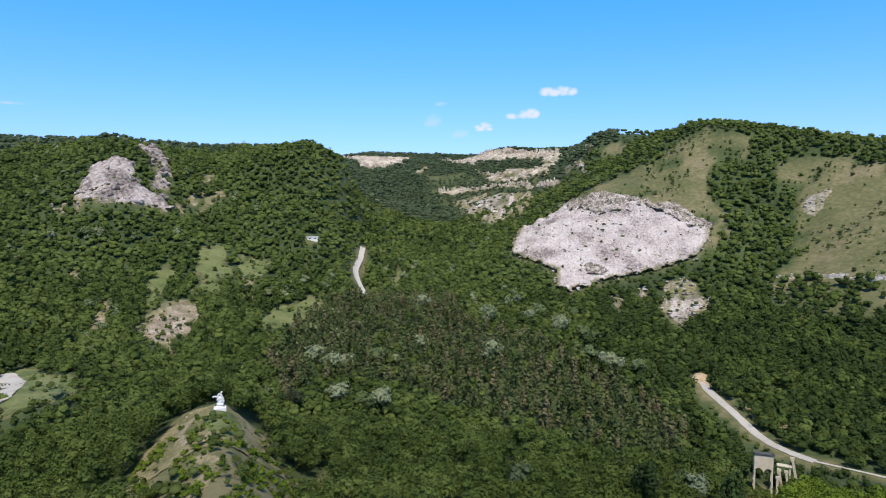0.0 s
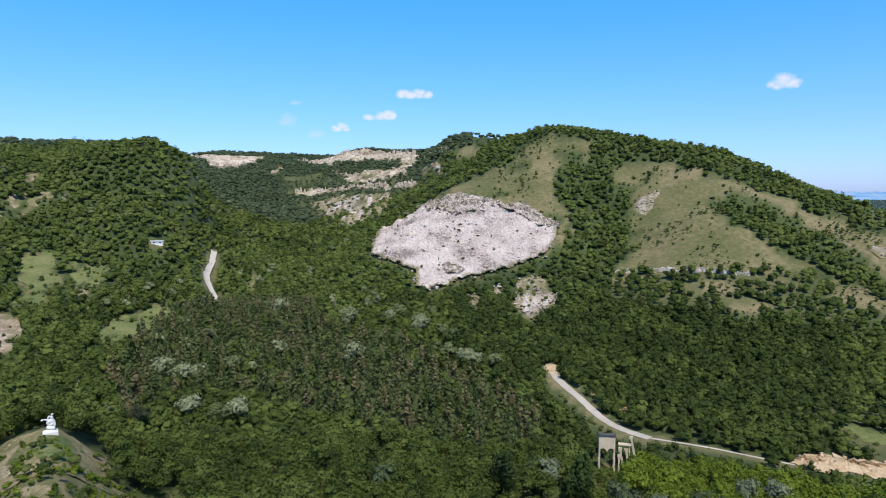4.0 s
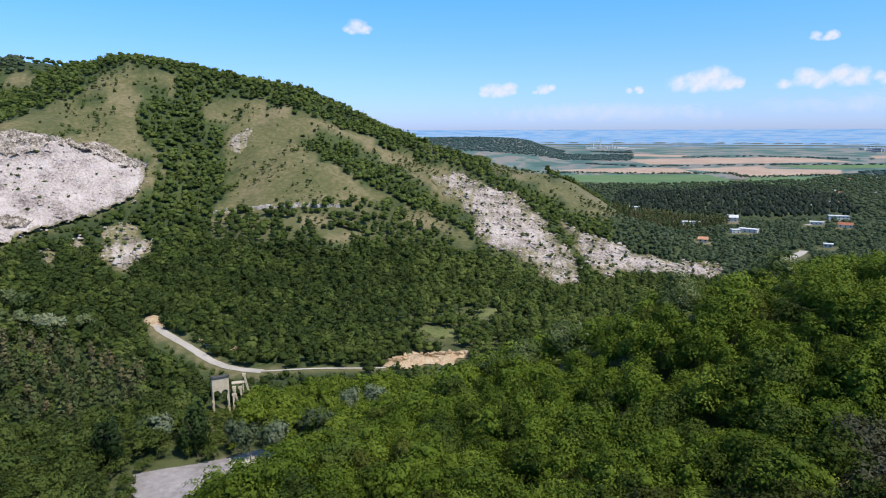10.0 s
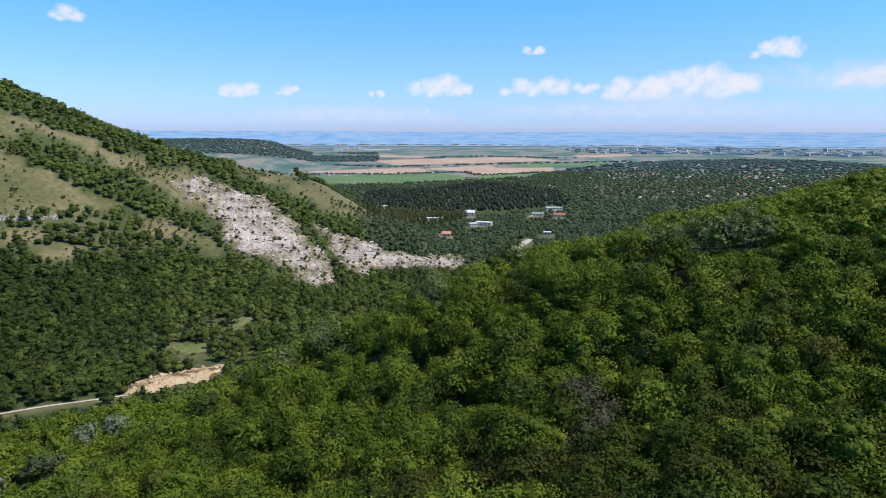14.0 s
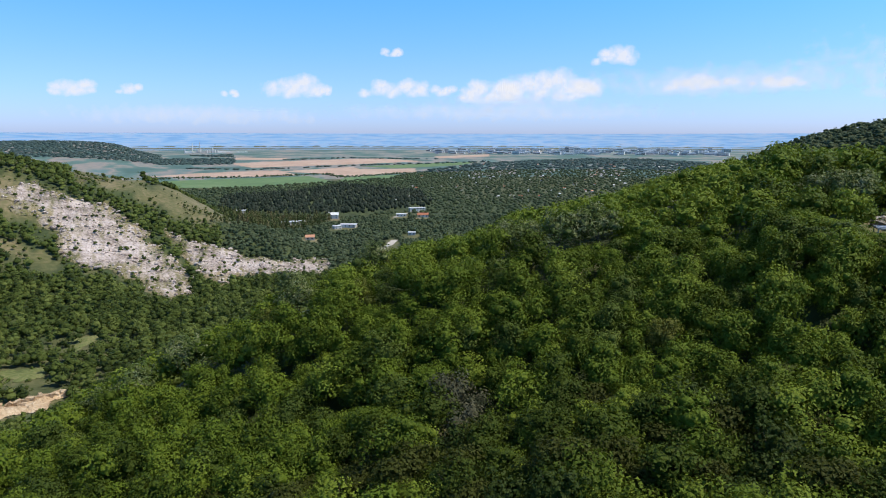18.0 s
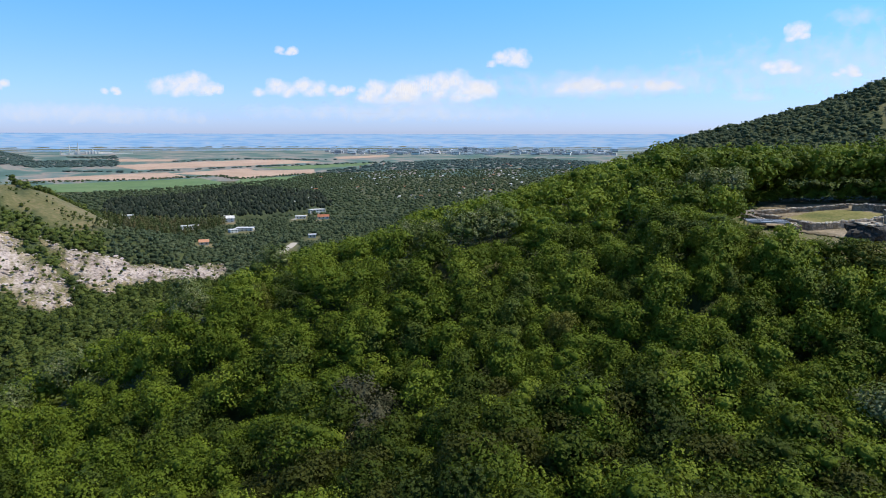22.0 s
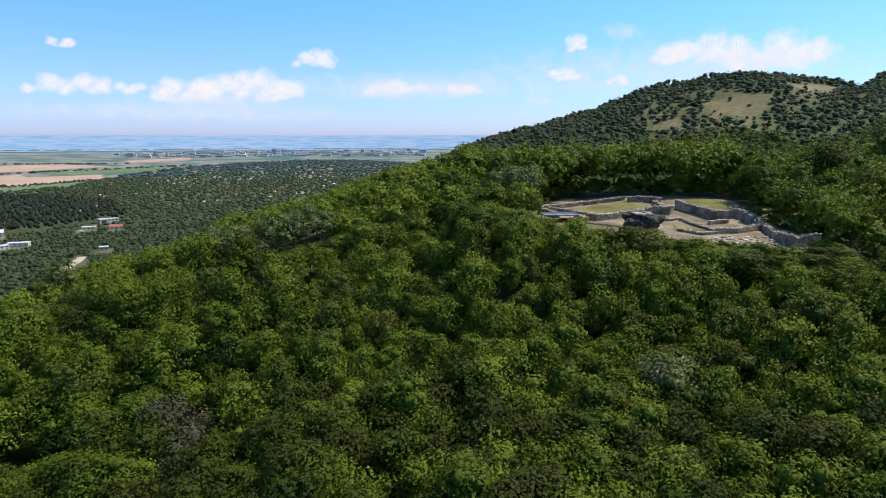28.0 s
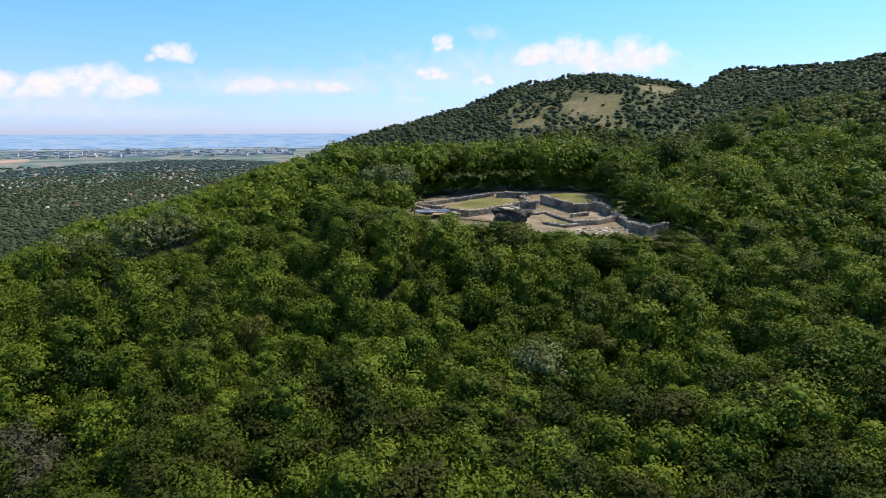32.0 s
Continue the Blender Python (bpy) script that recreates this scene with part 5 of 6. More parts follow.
far_land("backdrop_far", 4150, 4990, 30, 116, HAZED_FAR_LAND, 0.4, "farmland rising to the horizon, blue haze painted into its colour", 0.5, 0.205)
far_land("backdrop_plain", 1500, 4160, 40, 116, HAZED_MID_LAND, 0.5, "green and tan fields of the open plain, haze painted into their colour", 0.33, 0.0042)

# ---- clouds ----
def cloud_material(name, strength, density):
    m = bpy.data.materials.new(name)
    m.use_nodes = True
    n, l = m.node_tree.nodes, m.node_tree.links
    n.clear()
    co = n.new("ShaderNodeTexCoord")
    rnd = n.new("ShaderNodeObjectInfo")
    off = n.new("ShaderNodeVectorMath")
    off.operation = "MULTIPLY_ADD"
    off.inputs[1].default_value = (1, 1, 1)
    shift = n.new("ShaderNodeCombineXYZ")
    ml = n.new("ShaderNodeMath")
    ml.operation, ml.inputs[1].default_value = "MULTIPLY", 40.0
    l.new(rnd.outputs["Random"], ml.inputs[0])
    l.new(ml.outputs[0], shift.inputs[0])
    l.new(co.outputs["Object"], off.inputs[0])
    l.new(shift.outputs[0], off.inputs[2])
    tex = n.new("ShaderNodeTexNoise")
    tex.inputs["Scale"].default_value, tex.inputs["Detail"].default_value, tex.inputs["Roughness"].default_value = 0.012, 6.0, 0.6
    l.new(off.outputs[0], tex.inputs["Vector"])
    uv = n.new("ShaderNodeAttribute")
    uv.attribute_name = "puff"
    add = n.new("ShaderNodeMath")
    add.operation = "ADD"
    l.new(tex.outputs[0], add.inputs[0])
    l.new(uv.outputs["Fac"], add.inputs[1])
    lev = n.new("ShaderNodeMapRange")
    lev.inputs["From Min"].default_value, lev.inputs["From Max"].default_value = 0.84, 1.32
    lev.inputs["To Max"].default_value = density
    l.new(add.outputs[0], lev.inputs["Value"])
    glow = n.new("ShaderNodeEmission")
    glow.inputs["Color"].default_value, glow.inputs["Strength"].default_value = (0.93, 0.94, 1.0, 1), strength
    clear = n.new("ShaderNodeBsdfTransparent")
    mix = n.new("ShaderNodeMixShader")
    out = n.new("ShaderNodeOutputMaterial")
    l.new(lev.outputs[0], mix.inputs[0])
    l.new(clear.outputs[0], mix.inputs[1])
    l.new(glow.outputs[0], mix.inputs[2])
    l.new(mix.outputs[0], out.inputs["Surface"])
    return m


# sunlight on the clouds is put in as their own glow
CLOUD = cloud_material("glowing_cloud", 0.92, 0.88)
WISP = cloud_material("thin_cloud", 0.85, 0.45)


CG = np.random.RandomState(17)


def cloud(bearing, rise, wide, high, thin=False):
    """A far cloud of the sky backdrop: a glowing card with heaped puffs over a flat foot."""
    d = 4940.0
    w, h = 2 * d * math.tan(radians(wide) / 2) * 1.5, 2 * d * math.tan(radians(high) / 2) * (1.6 if thin else 2.1)
    nu, nv = (33, 13) if thin else (65, 25)
    u, v = np.meshgrid(np.linspace(-1, 1, nu), np.linspace(-1, 1, nv))
    if thin:
        puff = 0.72 * (1 - np.clip(np.hypot(u, np.where(v < 0, v * 1.35, v)), 0, 1) ** 1.6)
    else:
        puff = np.zeros(u.shape)
        for _ in range(6 + int(wide * 2)):
            pu = CG.uniform(-0.62, 0.62)
            size = CG.uniform(0.28, 0.62) * (1 - 0.6 * abs(pu))
            pv = -0.42 + size * CG.uniform(0.5, 1.5)
            puff = np.maximum(puff, 0.78 * np.clip(1.15 - np.hypot((u - pu) * w / (h * 1.6), v - pv) / size, 0, 1) ** 0.7)
        puff *= np.clip((v + 0.62) / 0.22, 0, 1) * np.clip((1 - np.abs(u)) / 0.15, 0, 1) * np.clip((1 - v) / 0.15, 0, 1)
    a = np.radians(bearing) + u * w / 2 / d
    x, y, z = d * np.sin(a), d * np.cos(a), 95 + d * math.tan(radians(rise)) + v * h / 2
    i, j = np.meshgrid(np.arange(nu - 1), np.arange(nv - 1))
    k = (j * nu + i).ravel()
    c0 = np.array([d * math.sin(radians(bearing)), d * math.cos(radians(bearing)), 95 + d * math.tan(radians(rise))])
    ob = mesh_from("cloud", np.stack([x, y, z], -1).reshape(-1, 3) - c0, np.stack([k, k + 1, k + nu + 1, k + nu], -1), WISP if thin else CLOUD, values={"puff": puff.ravel()}, smooth=True)
    ob.location = c0
    ob.visible_shadow = False
    return tagged(ob, "thin pale wisp of fair-weather cloud" if thin else "white fair-weather cloud over the horizon", "cloud", kind="structure")


cloud(10.1, 8.9, 3.1, 1.0)
cloud(7.0, 7.0, 2.6, 0.9)
cloud(3.6, 5.9, 1.5, 0.7)
cloud(-0.2, 7.9, 1.2, 0.5, True)
cloud(-0.9, 6.4, 1.7, 1.3, True)
cloud(1.5, 5.3, 1.7, 0.9, True)
cloud(-33.4, 6.7, 2.1, 0.3, True)
cloud(39.9, 8.6, 2.3, 1.1)
cloud(51.9, 3.6, 3.0, 1.3)
cloud(55.9, 3.7, 1.6, 0.9)
cloud(63.4, 3.5, 1.3, 0.6)
cloud(68.4, 4.1, 4.5, 1.9)
cloud(70.8, 3.9, 1.5, 1.1)
cloud(76.9, 7.1, 1.7, 0.8)
cloud(77.1, 4.1, 6.0, 1.7)
cloud(81.3, 4.1, 2.0, 1.3)
cloud(85.4, 3.9, 5.1, 2.1)
cloud(89.9, 4.3, 6.7, 2.6)
cloud(93.5, 4.1, 3.3, 1.8)
cloud(87.6, 3.1, 13.9, 1.3, True)
cloud(96.0, 6.6, 3.9, 1.6)
cloud(102.3, 4.0, 10.4, 2.1, True)
cloud(102.8, 4.3, 6.2, 1.2)
cloud(108.3, 4.1, 7.7, 1.8, True)
cloud(108.3, 4.3, 4.1, 1.0)
cloud(115.2, 3.2, 3.8, 1.0, True)
cloud(116.9, 5.3, 2.8, 1.1)
cloud(117.9, 7.8, 1.4, 1.3)
cloud(121.6, 8.6, 4.4, 1.7, True)
cloud(121.6, 4.8, 1.9, 0.8)
cloud(125.5, 6.7, 3.1, 1.7)
cloud(128.2, 6.9, 7.1, 2.0)
cloud(133.8, 6.3, 7.7, 2.5)
cloud(131.5, 5.9, 13.6, 2.1, True)
# two broad glowing wisps, as cirrus haze, added to brighten this side's sky
cloud(123.9, 5.3, 30.6, 5.4, True)
cloud(104.3, 4.4, 27.3, 2.8, True)
cloud(61.0, 1.7, 20.9, 1.8, True)
cloud(86.2, 2.1, 28.6, 1.9, True)


# ---- buildings of the valley and the plain ----
def box(bm, x0, x1, y0, y1, z0, z1):
    v = [bm.verts.new(p) for p in ((x0, y0, z0), (x1, y0, z0), (x1, y1, z0), (x0, y1, z0), (x0, y0, z1), (x1, y0, z1), (x1, y1, z1), (x0, y1, z1))]
    for f in ((0, 3, 2, 1), (4, 5, 6, 7), (0, 1, 5, 4), (1, 2, 6, 5), (2, 3, 7, 6), (3, 0, 4, 7)):
        bm.faces.new([v[i] for i in f])
    return v


def part(name, bm, mat, parent, label="", bevel=0.0):
    """Links a bmesh as one mesh object under its thing."""
    if bevel:
        bmesh.ops.bevel(bm, geom=bm.edges[:], offset=bevel, segments=1, affect="EDGES")
    me = bpy.data.meshes.new(name)
    bm.to_mesh(me)
    bm.free()
    me.materials.append(mat)
    ob = new(name, me)
    ob.parent = parent
    return tagged(ob, label)


def house(w, d, h, roof_mat, label, group, gable=True, storeys=1):
    """A house at the origin: walls, roof and windows."""
    foot = new("house")
    bm = bmesh.new()
    box(bm, -w / 2, w / 2, -d / 2, d / 2, -1.5, h)
    part("wall", bm, PLASTER, foot)
    bm = bmesh.new()
    if gable:
        o, t = 0.5, h + d * 0.32
        v = [bm.verts.new(p) for p in ((-w / 2 - o, -d / 2 - o, h - 0.2), (w / 2 + o, -d / 2 - o, h - 0.2), (w / 2 + o, d / 2 + o, h - 0.2), (-w / 2 - o, d / 2 + o, h - 0.2), (-w / 2 - o, 0, t), (w / 2 + o, 0, t))]
        for f in ((0, 1, 5, 4), (2, 3, 4, 5), (0, 4, 3), (1, 2, 5), (3, 2, 1, 0)):
            bm.faces.new([v[i] for i in f])
    else:
        box(bm, -w / 2 - 0.4, w / 2 + 0.4, -d / 2 - 0.4, d / 2 + 0.4, h, h + 0.5)
    part("roof", bm, roof_mat, foot)
    n = max(2, int(w / 4))
    for s in range(storeys):
        for i in range(n):
            x = -w / 2 + (i + 0.5) * w / n
            z = h / storeys * (s + 0.35)
            bm = bmesh.new()
            box(bm, x - 0.7, x + 0.7, -d / 2 - 0.06, -d / 2 + 0.05, z, z + h / storeys * 0.42)
            part("window", bm, WINDOW, foot)
    return tagged(foot, label, "house", group)


def put(ob, x, y, turn, sink=0.0):
    ob.matrix_basis = Matrix.Translation((x, y, float(height(x, y)) - sink)) @ Matrix.Rotation(radians(turn), 4, "Z")
    return ob


def facing(x, y):
    """The turn that points a front, towards -y, back at the hovering point."""
    return -math.degrees(math.atan2(x, y))


def building(spot, w, d, h, roof_mat, label, gable=False, storeys=2, turn=0.0):
    put(house(w, d, h, roof_mat, label, "valley buildings", gable, storeys), *spot, facing(*spot) + turn)


building(BUILDING_SPOTS[0], 13, 8, 6, ROOF_PALE, "white two-storey building among valley trees")
building(BUILDING_SPOTS[1], 29, 8, 3.4, ROOF_PALE, "long low white hall with a pale roof", turn=12)
building(BUILDING_SPOTS[2], 11, 8, 5, ROOF_PALE, "white villa between dark trees", True)
building(BUILDING_SPOTS[3], 17, 8, 3, ROOF_PALE, "low white shed in the valley", turn=-15)
building(BUILDING_SPOTS[4], 8, 7, 3, ROOF_PALE, "small white outbuilding in the valley", turn=20)
building(BUILDING_SPOTS[5], 20, 9, 4.5, ROOF_PALE, "pale block with a flat roof among trees", turn=15)
building(BUILDING_SPOTS[6], 13, 7, 3, ROOF_TILE, "low house with an orange tiled roof", True, 1)
building(BUILDING_SPOTS[7], 8, 6, 2.8, ROOF_TILE, "small house with an orange tiled roof", True, 1)
building(BUILDING_SPOTS[8], 12, 7, 2.6, ROOF_PALE, "pale low shed beside the valley road", False, 1)
building(BUILDING_SPOTS[9], 7, 5, 2.6, ROOF_PALE, "small white hut in the wood", False, 1)
building(BUILDING_SPOTS[10], 8, 4, 1.6, ROOF_PALE, "small pale hut on the wooded slope", False, 1)

DACHA = [house(9, 7, 4.5, ROOF_TILE, "small garden house with an orange roof on the wooded hill", "garden houses"),
         house(8, 7, 5, ROOF_PALE, "small white garden house on the wooded hill", "garden houses"),
         house(11, 8, 6, ROOF_TILE, "two-storey garden house with an orange roof", "garden houses", True, 2)]
HG = np.random.RandomState(3)
spots = []
while len(spots) < 120:
    b, r = radians(HG.uniform(77, 104)), HG.uniform(950, 2150)
    hx, hy = r * math.sin(b), r * math.cos(b)
    if inside(FAR_WOODS, np.array([hx]), np.array([hy]))[0]:
        spots.append((hx, hy))
for i, (hx, hy) in enumerate(spots):
    turn = facing(hx, hy) + HG.uniform(-40, 40)
    ob = DACHA[i] if i < 3 else copy_thing(DACHA[HG.choice(3, p=(0.3, 0.5, 0.2))], pose(0, 0, 0))
    put(ob, hx, hy, turn, 0.3)
    ob.scale = (0.55, 0.55, HG.uniform(0.45, 0.7))


def tower_block(w, d, h, label):
    foot = new("apartment_block")
    bm = bmesh.new()
    box(bm, -w / 2, w / 2, -d / 2, d / 2, -3, h)
    part("wall", bm, PLASTER, foot)
    bm = bmesh.new()
    box(bm, -w / 2 - 0.5, w / 2 + 0.5, -d / 2 - 0.5, d / 2 + 0.5, h, h + 1.5)
    part("roof", bm, ROOF_PALE, foot)
    for s in range(int(h / 8)):
        bm = bmesh.new()
        box(bm, -w / 2 + 1, w / 2 - 1, -d / 2 - 0.3, -d / 2 + 0.2, s * 8 + 3, s * 8 + 5.5)
        part("window_band", bm, WINDOW, foot)
    return tagged(foot, label, "apartment block", "town blocks")


BLOCKS = [tower_block(40, 18, 16, "low pale apartment block of the distant town"), tower_block(24, 20, 34, "tall pale tower block of the distant town"),
          tower_block(60, 20, 12, "long pale town building on the plain"), tower_block(30, 22, 9, "low white town house row on the plain")]
for i in range(290):
    b = HG.uniform(86.5, 105) if HG.uniform() < 0.8 else HG.uniform(80, 88)
    r = HG.uniform(3300, 4150)
    hx, hy = r * math.sin(radians(b)), r * math.cos(radians(b))
    kind = HG.choice(4, p=(0.25, 0.12 if 91 < b < 97 else 0.03, 0.28, 0.35 if 91 < b < 97 else 0.44))
    ob = BLOCKS[i] if i < 4 else copy_thing(BLOCKS[kind], pose(0, 0, 0))
    put(ob, hx, hy, facing(hx, hy) + HG.uniform(-25, 25))
    s = HG.uniform(0.5, 1.0)
    ob.scale = (s, s, s * HG.uniform(0.8, 1.2))


def factory(x, y):
    """The works on the plain: long white halls, silos and two slim chimneys."""
    foot = new("factory")
    for x0, w, h, d in ((-70, 60, 8, 30), (0, 90, 11, 30), (80, 90, 8, 30), (160, 110, 5, 30), (-25, 20, 20, 24)):
        bm = bmesh.new()
        box(bm, x0 - w / 2, x0 + w / 2, -d / 2, d / 2, -3, h)
        part("hall", bm, PLASTER, foot)
    for x0, h, rad in ((-58, 50, 2.2), (-22, 54, 2.4), (-95, 18, 3), (40, 24, 3)):
        bm = bmesh.new()
        bmesh.ops.create_cone(bm, segments=12, radius1=rad, radius2=rad * 0.7, depth=h, cap_ends=True, matrix=Matrix.Translation((x0, -20, h / 2)))
        part("chimney", bm, PLASTER, foot, "tall white chimney")
    for k in range(5):
        bm = bmesh.new()
        bmesh.ops.create_cone(bm, segments=12, radius1=5, radius2=5, depth=15, cap_ends=True, matrix=Matrix.Translation((10 + k * 13, -24, 7.5)))
        part("silo", bm, PLASTER, foot, "round white silo")
    tagged(foot, "white cement works with halls, silos and slim chimneys", "factory")
    put(foot, x, y, facing(x, y))


factory(3600 * math.sin(radians(61.2)), 3600 * math.cos(radians(61.2)))


# ---- loading hopper by the road ----
def slanted(bm, p, q, r0, r1):
    """A square post from p to q."""
    p, q = Vector(p), Vector(q)
    d = (q - p).normalized()
    a = d.cross(Vector((0.2, 1, 0.1))).normalized()
    c = d.cross(a)
    rings = []
    for o, r in ((p, r0), ((p + q) / 2 + Vector((0.05, 0, 0)), (r0 + r1) / 2), (q, r1)):
        rings.append([bm.verts.new(o + a * r * s + c * r * t) for s, t in ((-1, -1), (1, -1), (1, 1), (-1, 1))])
    for u, v in zip(rings, rings[1:]):
        for i in range(4):
            bm.faces.new((u[i], u[(i + 1) % 4], v[(i + 1) % 4], v[i]))
    bm.faces.new(rings[0][::-1])
    bm.faces.new(rings[-1])


def hopper():
    foot = new("loading_hopper")
    bm = bmesh.new()  # bin, with two scalloped outlets below
    n = 24
    low = [6.6 + 1.2 * abs(math.sin(2 * math.pi * i / n)) ** 0.7 for i in range(n + 1)]
    for yy in (-1.5, 1.5):
        for i in range(n):
            x0, x1 = -3.1 + 6.2 * i / n, -3.1 + 6.2 * (i + 1) / n
            bm.faces.new([bm.verts.new(p) for p in ((x0, yy, low[i]), (x1, yy, low[i + 1]), (x1, yy, 11.6), (x0, yy, 11.6))])
    bmesh.ops.remove_doubles(bm, verts=bm.verts[:], dist=0.001)
    bmesh.ops.solidify(bm, geom=bm.faces[:], thickness=0.35)
    box(bm, -3.1, -2.75, -1.16, 1.16, 6.6, 11.6)
    box(bm, 2.75, 3.1, -1.16, 1.16, 6.6, 11.6)
    part("bin", bm, CONCRETE, foot, "cream stained concrete bin with a scalloped lower edge")
    bm = bmesh.new()
    v = box(bm, -3.4, 3.4, -1.8, 1.8, 11.6, 12.0)
    for k in (6, 7):
        v[k].co.z -= 0.9
    part("roof", bm, TAR, foot, "dark felted roof slab")
    for x0 in (-2.9, 2.9):
        for y0 in (-1.3, 1.3):
            bm = bmesh.new()
            slanted(bm, (x0, y0, -2.5), (x0 * 0.98, y0, 7.0), 0.32, 0.26)
            part("leg", bm, CONCRETE, foot)
    for x0, y0, z0 in ((-2.9, 0, 3.4), (2.9, 0, 3.4)):
        bm = bmesh.new()
        box(bm, x0 - 0.2, x0 + 0.2, -1.3, 1.3, z0, z0 + 0.45)
        part("tie_beam", bm, CONCRETE, foot)
    tagged(foot, "derelict cream concrete loading hopper on tall legs", "hopper")
    x, y = HOPPER_FOOT[0]
    put(foot, x, y, facing(x, y) + 8)
    foot.scale = (0.85, 0.85, 1.1)
    for dx, dy, h, lean in ((6.0, 2, 7.5, -1.6), (7.6, 3, 7, -1.2), (10.5, 4, 11, -2.6), (12.5, 3, 6, -0.8), (3.9, -1, 6, 0.2)):
        post = new("concrete_post")
        bm = bmesh.new()
        slanted(bm, (0, 0, -2), (lean, 0.4, h), 0.34, 0.28)
        part("shaft", bm, CONCRETE, post)
        bm = bmesh.new()
        box(bm, lean - 0.6, lean + 0.6, 0.1, 0.7, h - 0.2, h + 0.6)
        part("bracket", bm, CONCRETE, post)
        tagged(post, "leaning broken concrete post beside the hopper", "post", "posts of the old conveyor")
        a = radians(facing(x, y))
        put(post, x + dx * math.cos(a) - dy * math.sin(a), y + dx * math.sin(a) + dy * math.cos(a), facing(x, y))
    deck = new("loading_deck")
    bm = bmesh.new()
    box(bm, -2.0, 2.2, -1.0, 1.0, 0, 0.35)
    part("slab", bm, CONCRETE, deck, bevel=0.06)
    for x0 in (-1.6, 1.7):
        bm = bmesh.new()
        box(bm, x0 - 0.22, x0 + 0.22, -0.6, 0.6, -6, 0)
        part("pier", bm, CONCRETE, deck)
    tagged(deck, "broken concrete loading deck beside the hopper", "platform")
    a = radians(facing(x, y))
    deck.matrix_basis = Matrix.Translation((x + 8 * math.cos(a), y + 8 * math.sin(a) + 5, float(height(x, y)) + 8.2)) @ Matrix.Rotation(a, 4, "Z")


hopper()


# ---- statue and standing stones ----
def rock_mesh(g, sx, sy, sz, rough=0.25, sub=2):
    """A rough stone with its foot at z = 0."""
    bm = bmesh.new()
    bmesh.ops.create_icosphere(bm, subdivisions=sub, radius=1.0)
    s = Vector(g.uniform(0, 50, 3))
    for v in bm.verts:
        n = noise.noise(v.co * 1.3 + s) + 0.5 * noise.noise(v.co * 3.1 + s) + (0.3 * noise.noise(v.co * 8 + s) if sub > 2 else 0)
        v.co *= 1 + rough * n
        v.co = Vector((v.co.x * sx, v.co.y * sy, (v.co.z + 0.75) * sz * 0.6))
    return bm


def statue():
    """A white carved group on its plinth, as one plain mesh."""
    bm = bmesh.new()
    for x, y, z, a, b_, c, tilt in ((0, 0, 0.8, 1.5, 1.2, 0.9, 4), (0.1, 0, 1.9, 1.15, 0.9, 0.65, 14), (0.25, 0, 2.8, 0.95, 0.6, 0.62, -28), (-0.15, 0, 3.5, 0.62, 0.5, 0.95, 34),
                                    (0.45, 0, 3.5, 0.45, 0.45, 0.9, -12), (-1.05, 0, 4.2, 0.95, 0.24, 0.2, 14), (-1.75, 0, 4.15, 0.3, 0.2, 0.22, 0), (-0.3, 0, 4.7, 0.24, 0.24, 0.55, 40),
                                    (0.4, 0, 4.6, 0.38, 0.34, 0.6, -20), (0.55, 0, 5.4, 0.3, 0.3, 0.34, 0), (0.95, 0, 3.6, 0.2, 0.24, 0.75, -24), (1.0, 0, 2.4, 0.3, 0.4, 0.7, 20)):
        m = Matrix.Translation((x, y, z)) @ Matrix.Rotation(radians(tilt), 4, "Y") @ Matrix.Diagonal((a, b_, c, 1))
        made = bmesh.ops.create_icosphere(bm, subdivisions=2, radius=1.0, matrix=m)
        for v in made["verts"]:
            v.co *= 1 + 0.05 * noise.noise(v.co * 1.7)
    box(bm, -1.75, 1.75, -1.4, 1.4, -0.8, 1.0)
    me = bpy.data.meshes.new("statue")
    bm.to_mesh(me)
    bm.free()
    me.materials.append(STATUE_STONE)
    ob = tagged(new("statue", me), "white stone statue on a plinth upon a grassy knoll", "statue")
    x, y = STATUE_FOOT[0]
    put(ob, x, y, facing(x, y))


statue()
RG = np.random.RandomState(5)


def stone(name, spot, size, label, mat=CAPSTONE, group="", turn=0.0, sink=0.15):
    bm = rock_mesh(RG, *size)
    me = bpy.data.meshes.new(name)
    bm.to_mesh(me)
    bm.free()
    me.materials.append(mat)
    return put(tagged(new(name, me), label, "stone", group), *spot, turn, sink)


for spot, size in (((-85.9, 210.7), (0.6, 0.6, 2.6)), ((-89.3, 225.3), (0.6, 0.5, 2.8)), ((-87.2, 170.8), (0.7, 0.6, 2.8)), ((-87.3, 273.9), (2.4, 1.8, 2.6)), ((-243.9, 461.9), (2.5, 2.0, 3.5))):
    stone("standing_stone", spot, size, "pale upright limestone rock on the grassy knoll", group="standing stones")

# ---- ruins ----
drape("ruin_floor", RUIN_GROUND, DUST, "trodden pale earth and dry grass round the ruins", 0.12, 0.8, 0.05, 5, "ground", fray=False)
TURF_PATCHES = []
TURF_PATCHES.append([(122, -65), (115, -67), (115, -79), (117, -83), (125, -80), (128, -75)])
TURF_PATCHES.append([(117, -87), (121, -95), (111, -95), (105, -92), (105, -87)])
TURF_PATCHES.append([(104, -95), (105, -99), (96, -99), (88, -92), (91, -90), (97, -92)])
TURF_PATCHES.append([(100, -74), (95, -76), (92.3, -75.5), (95.8, -71.8)])
for q in TURF_PATCHES:
    drape("grass_patch", q, TURF, "dry grass within and beside the ruin walls", 0.2, 0.6, 0.06, 4, "grass", fray=False)


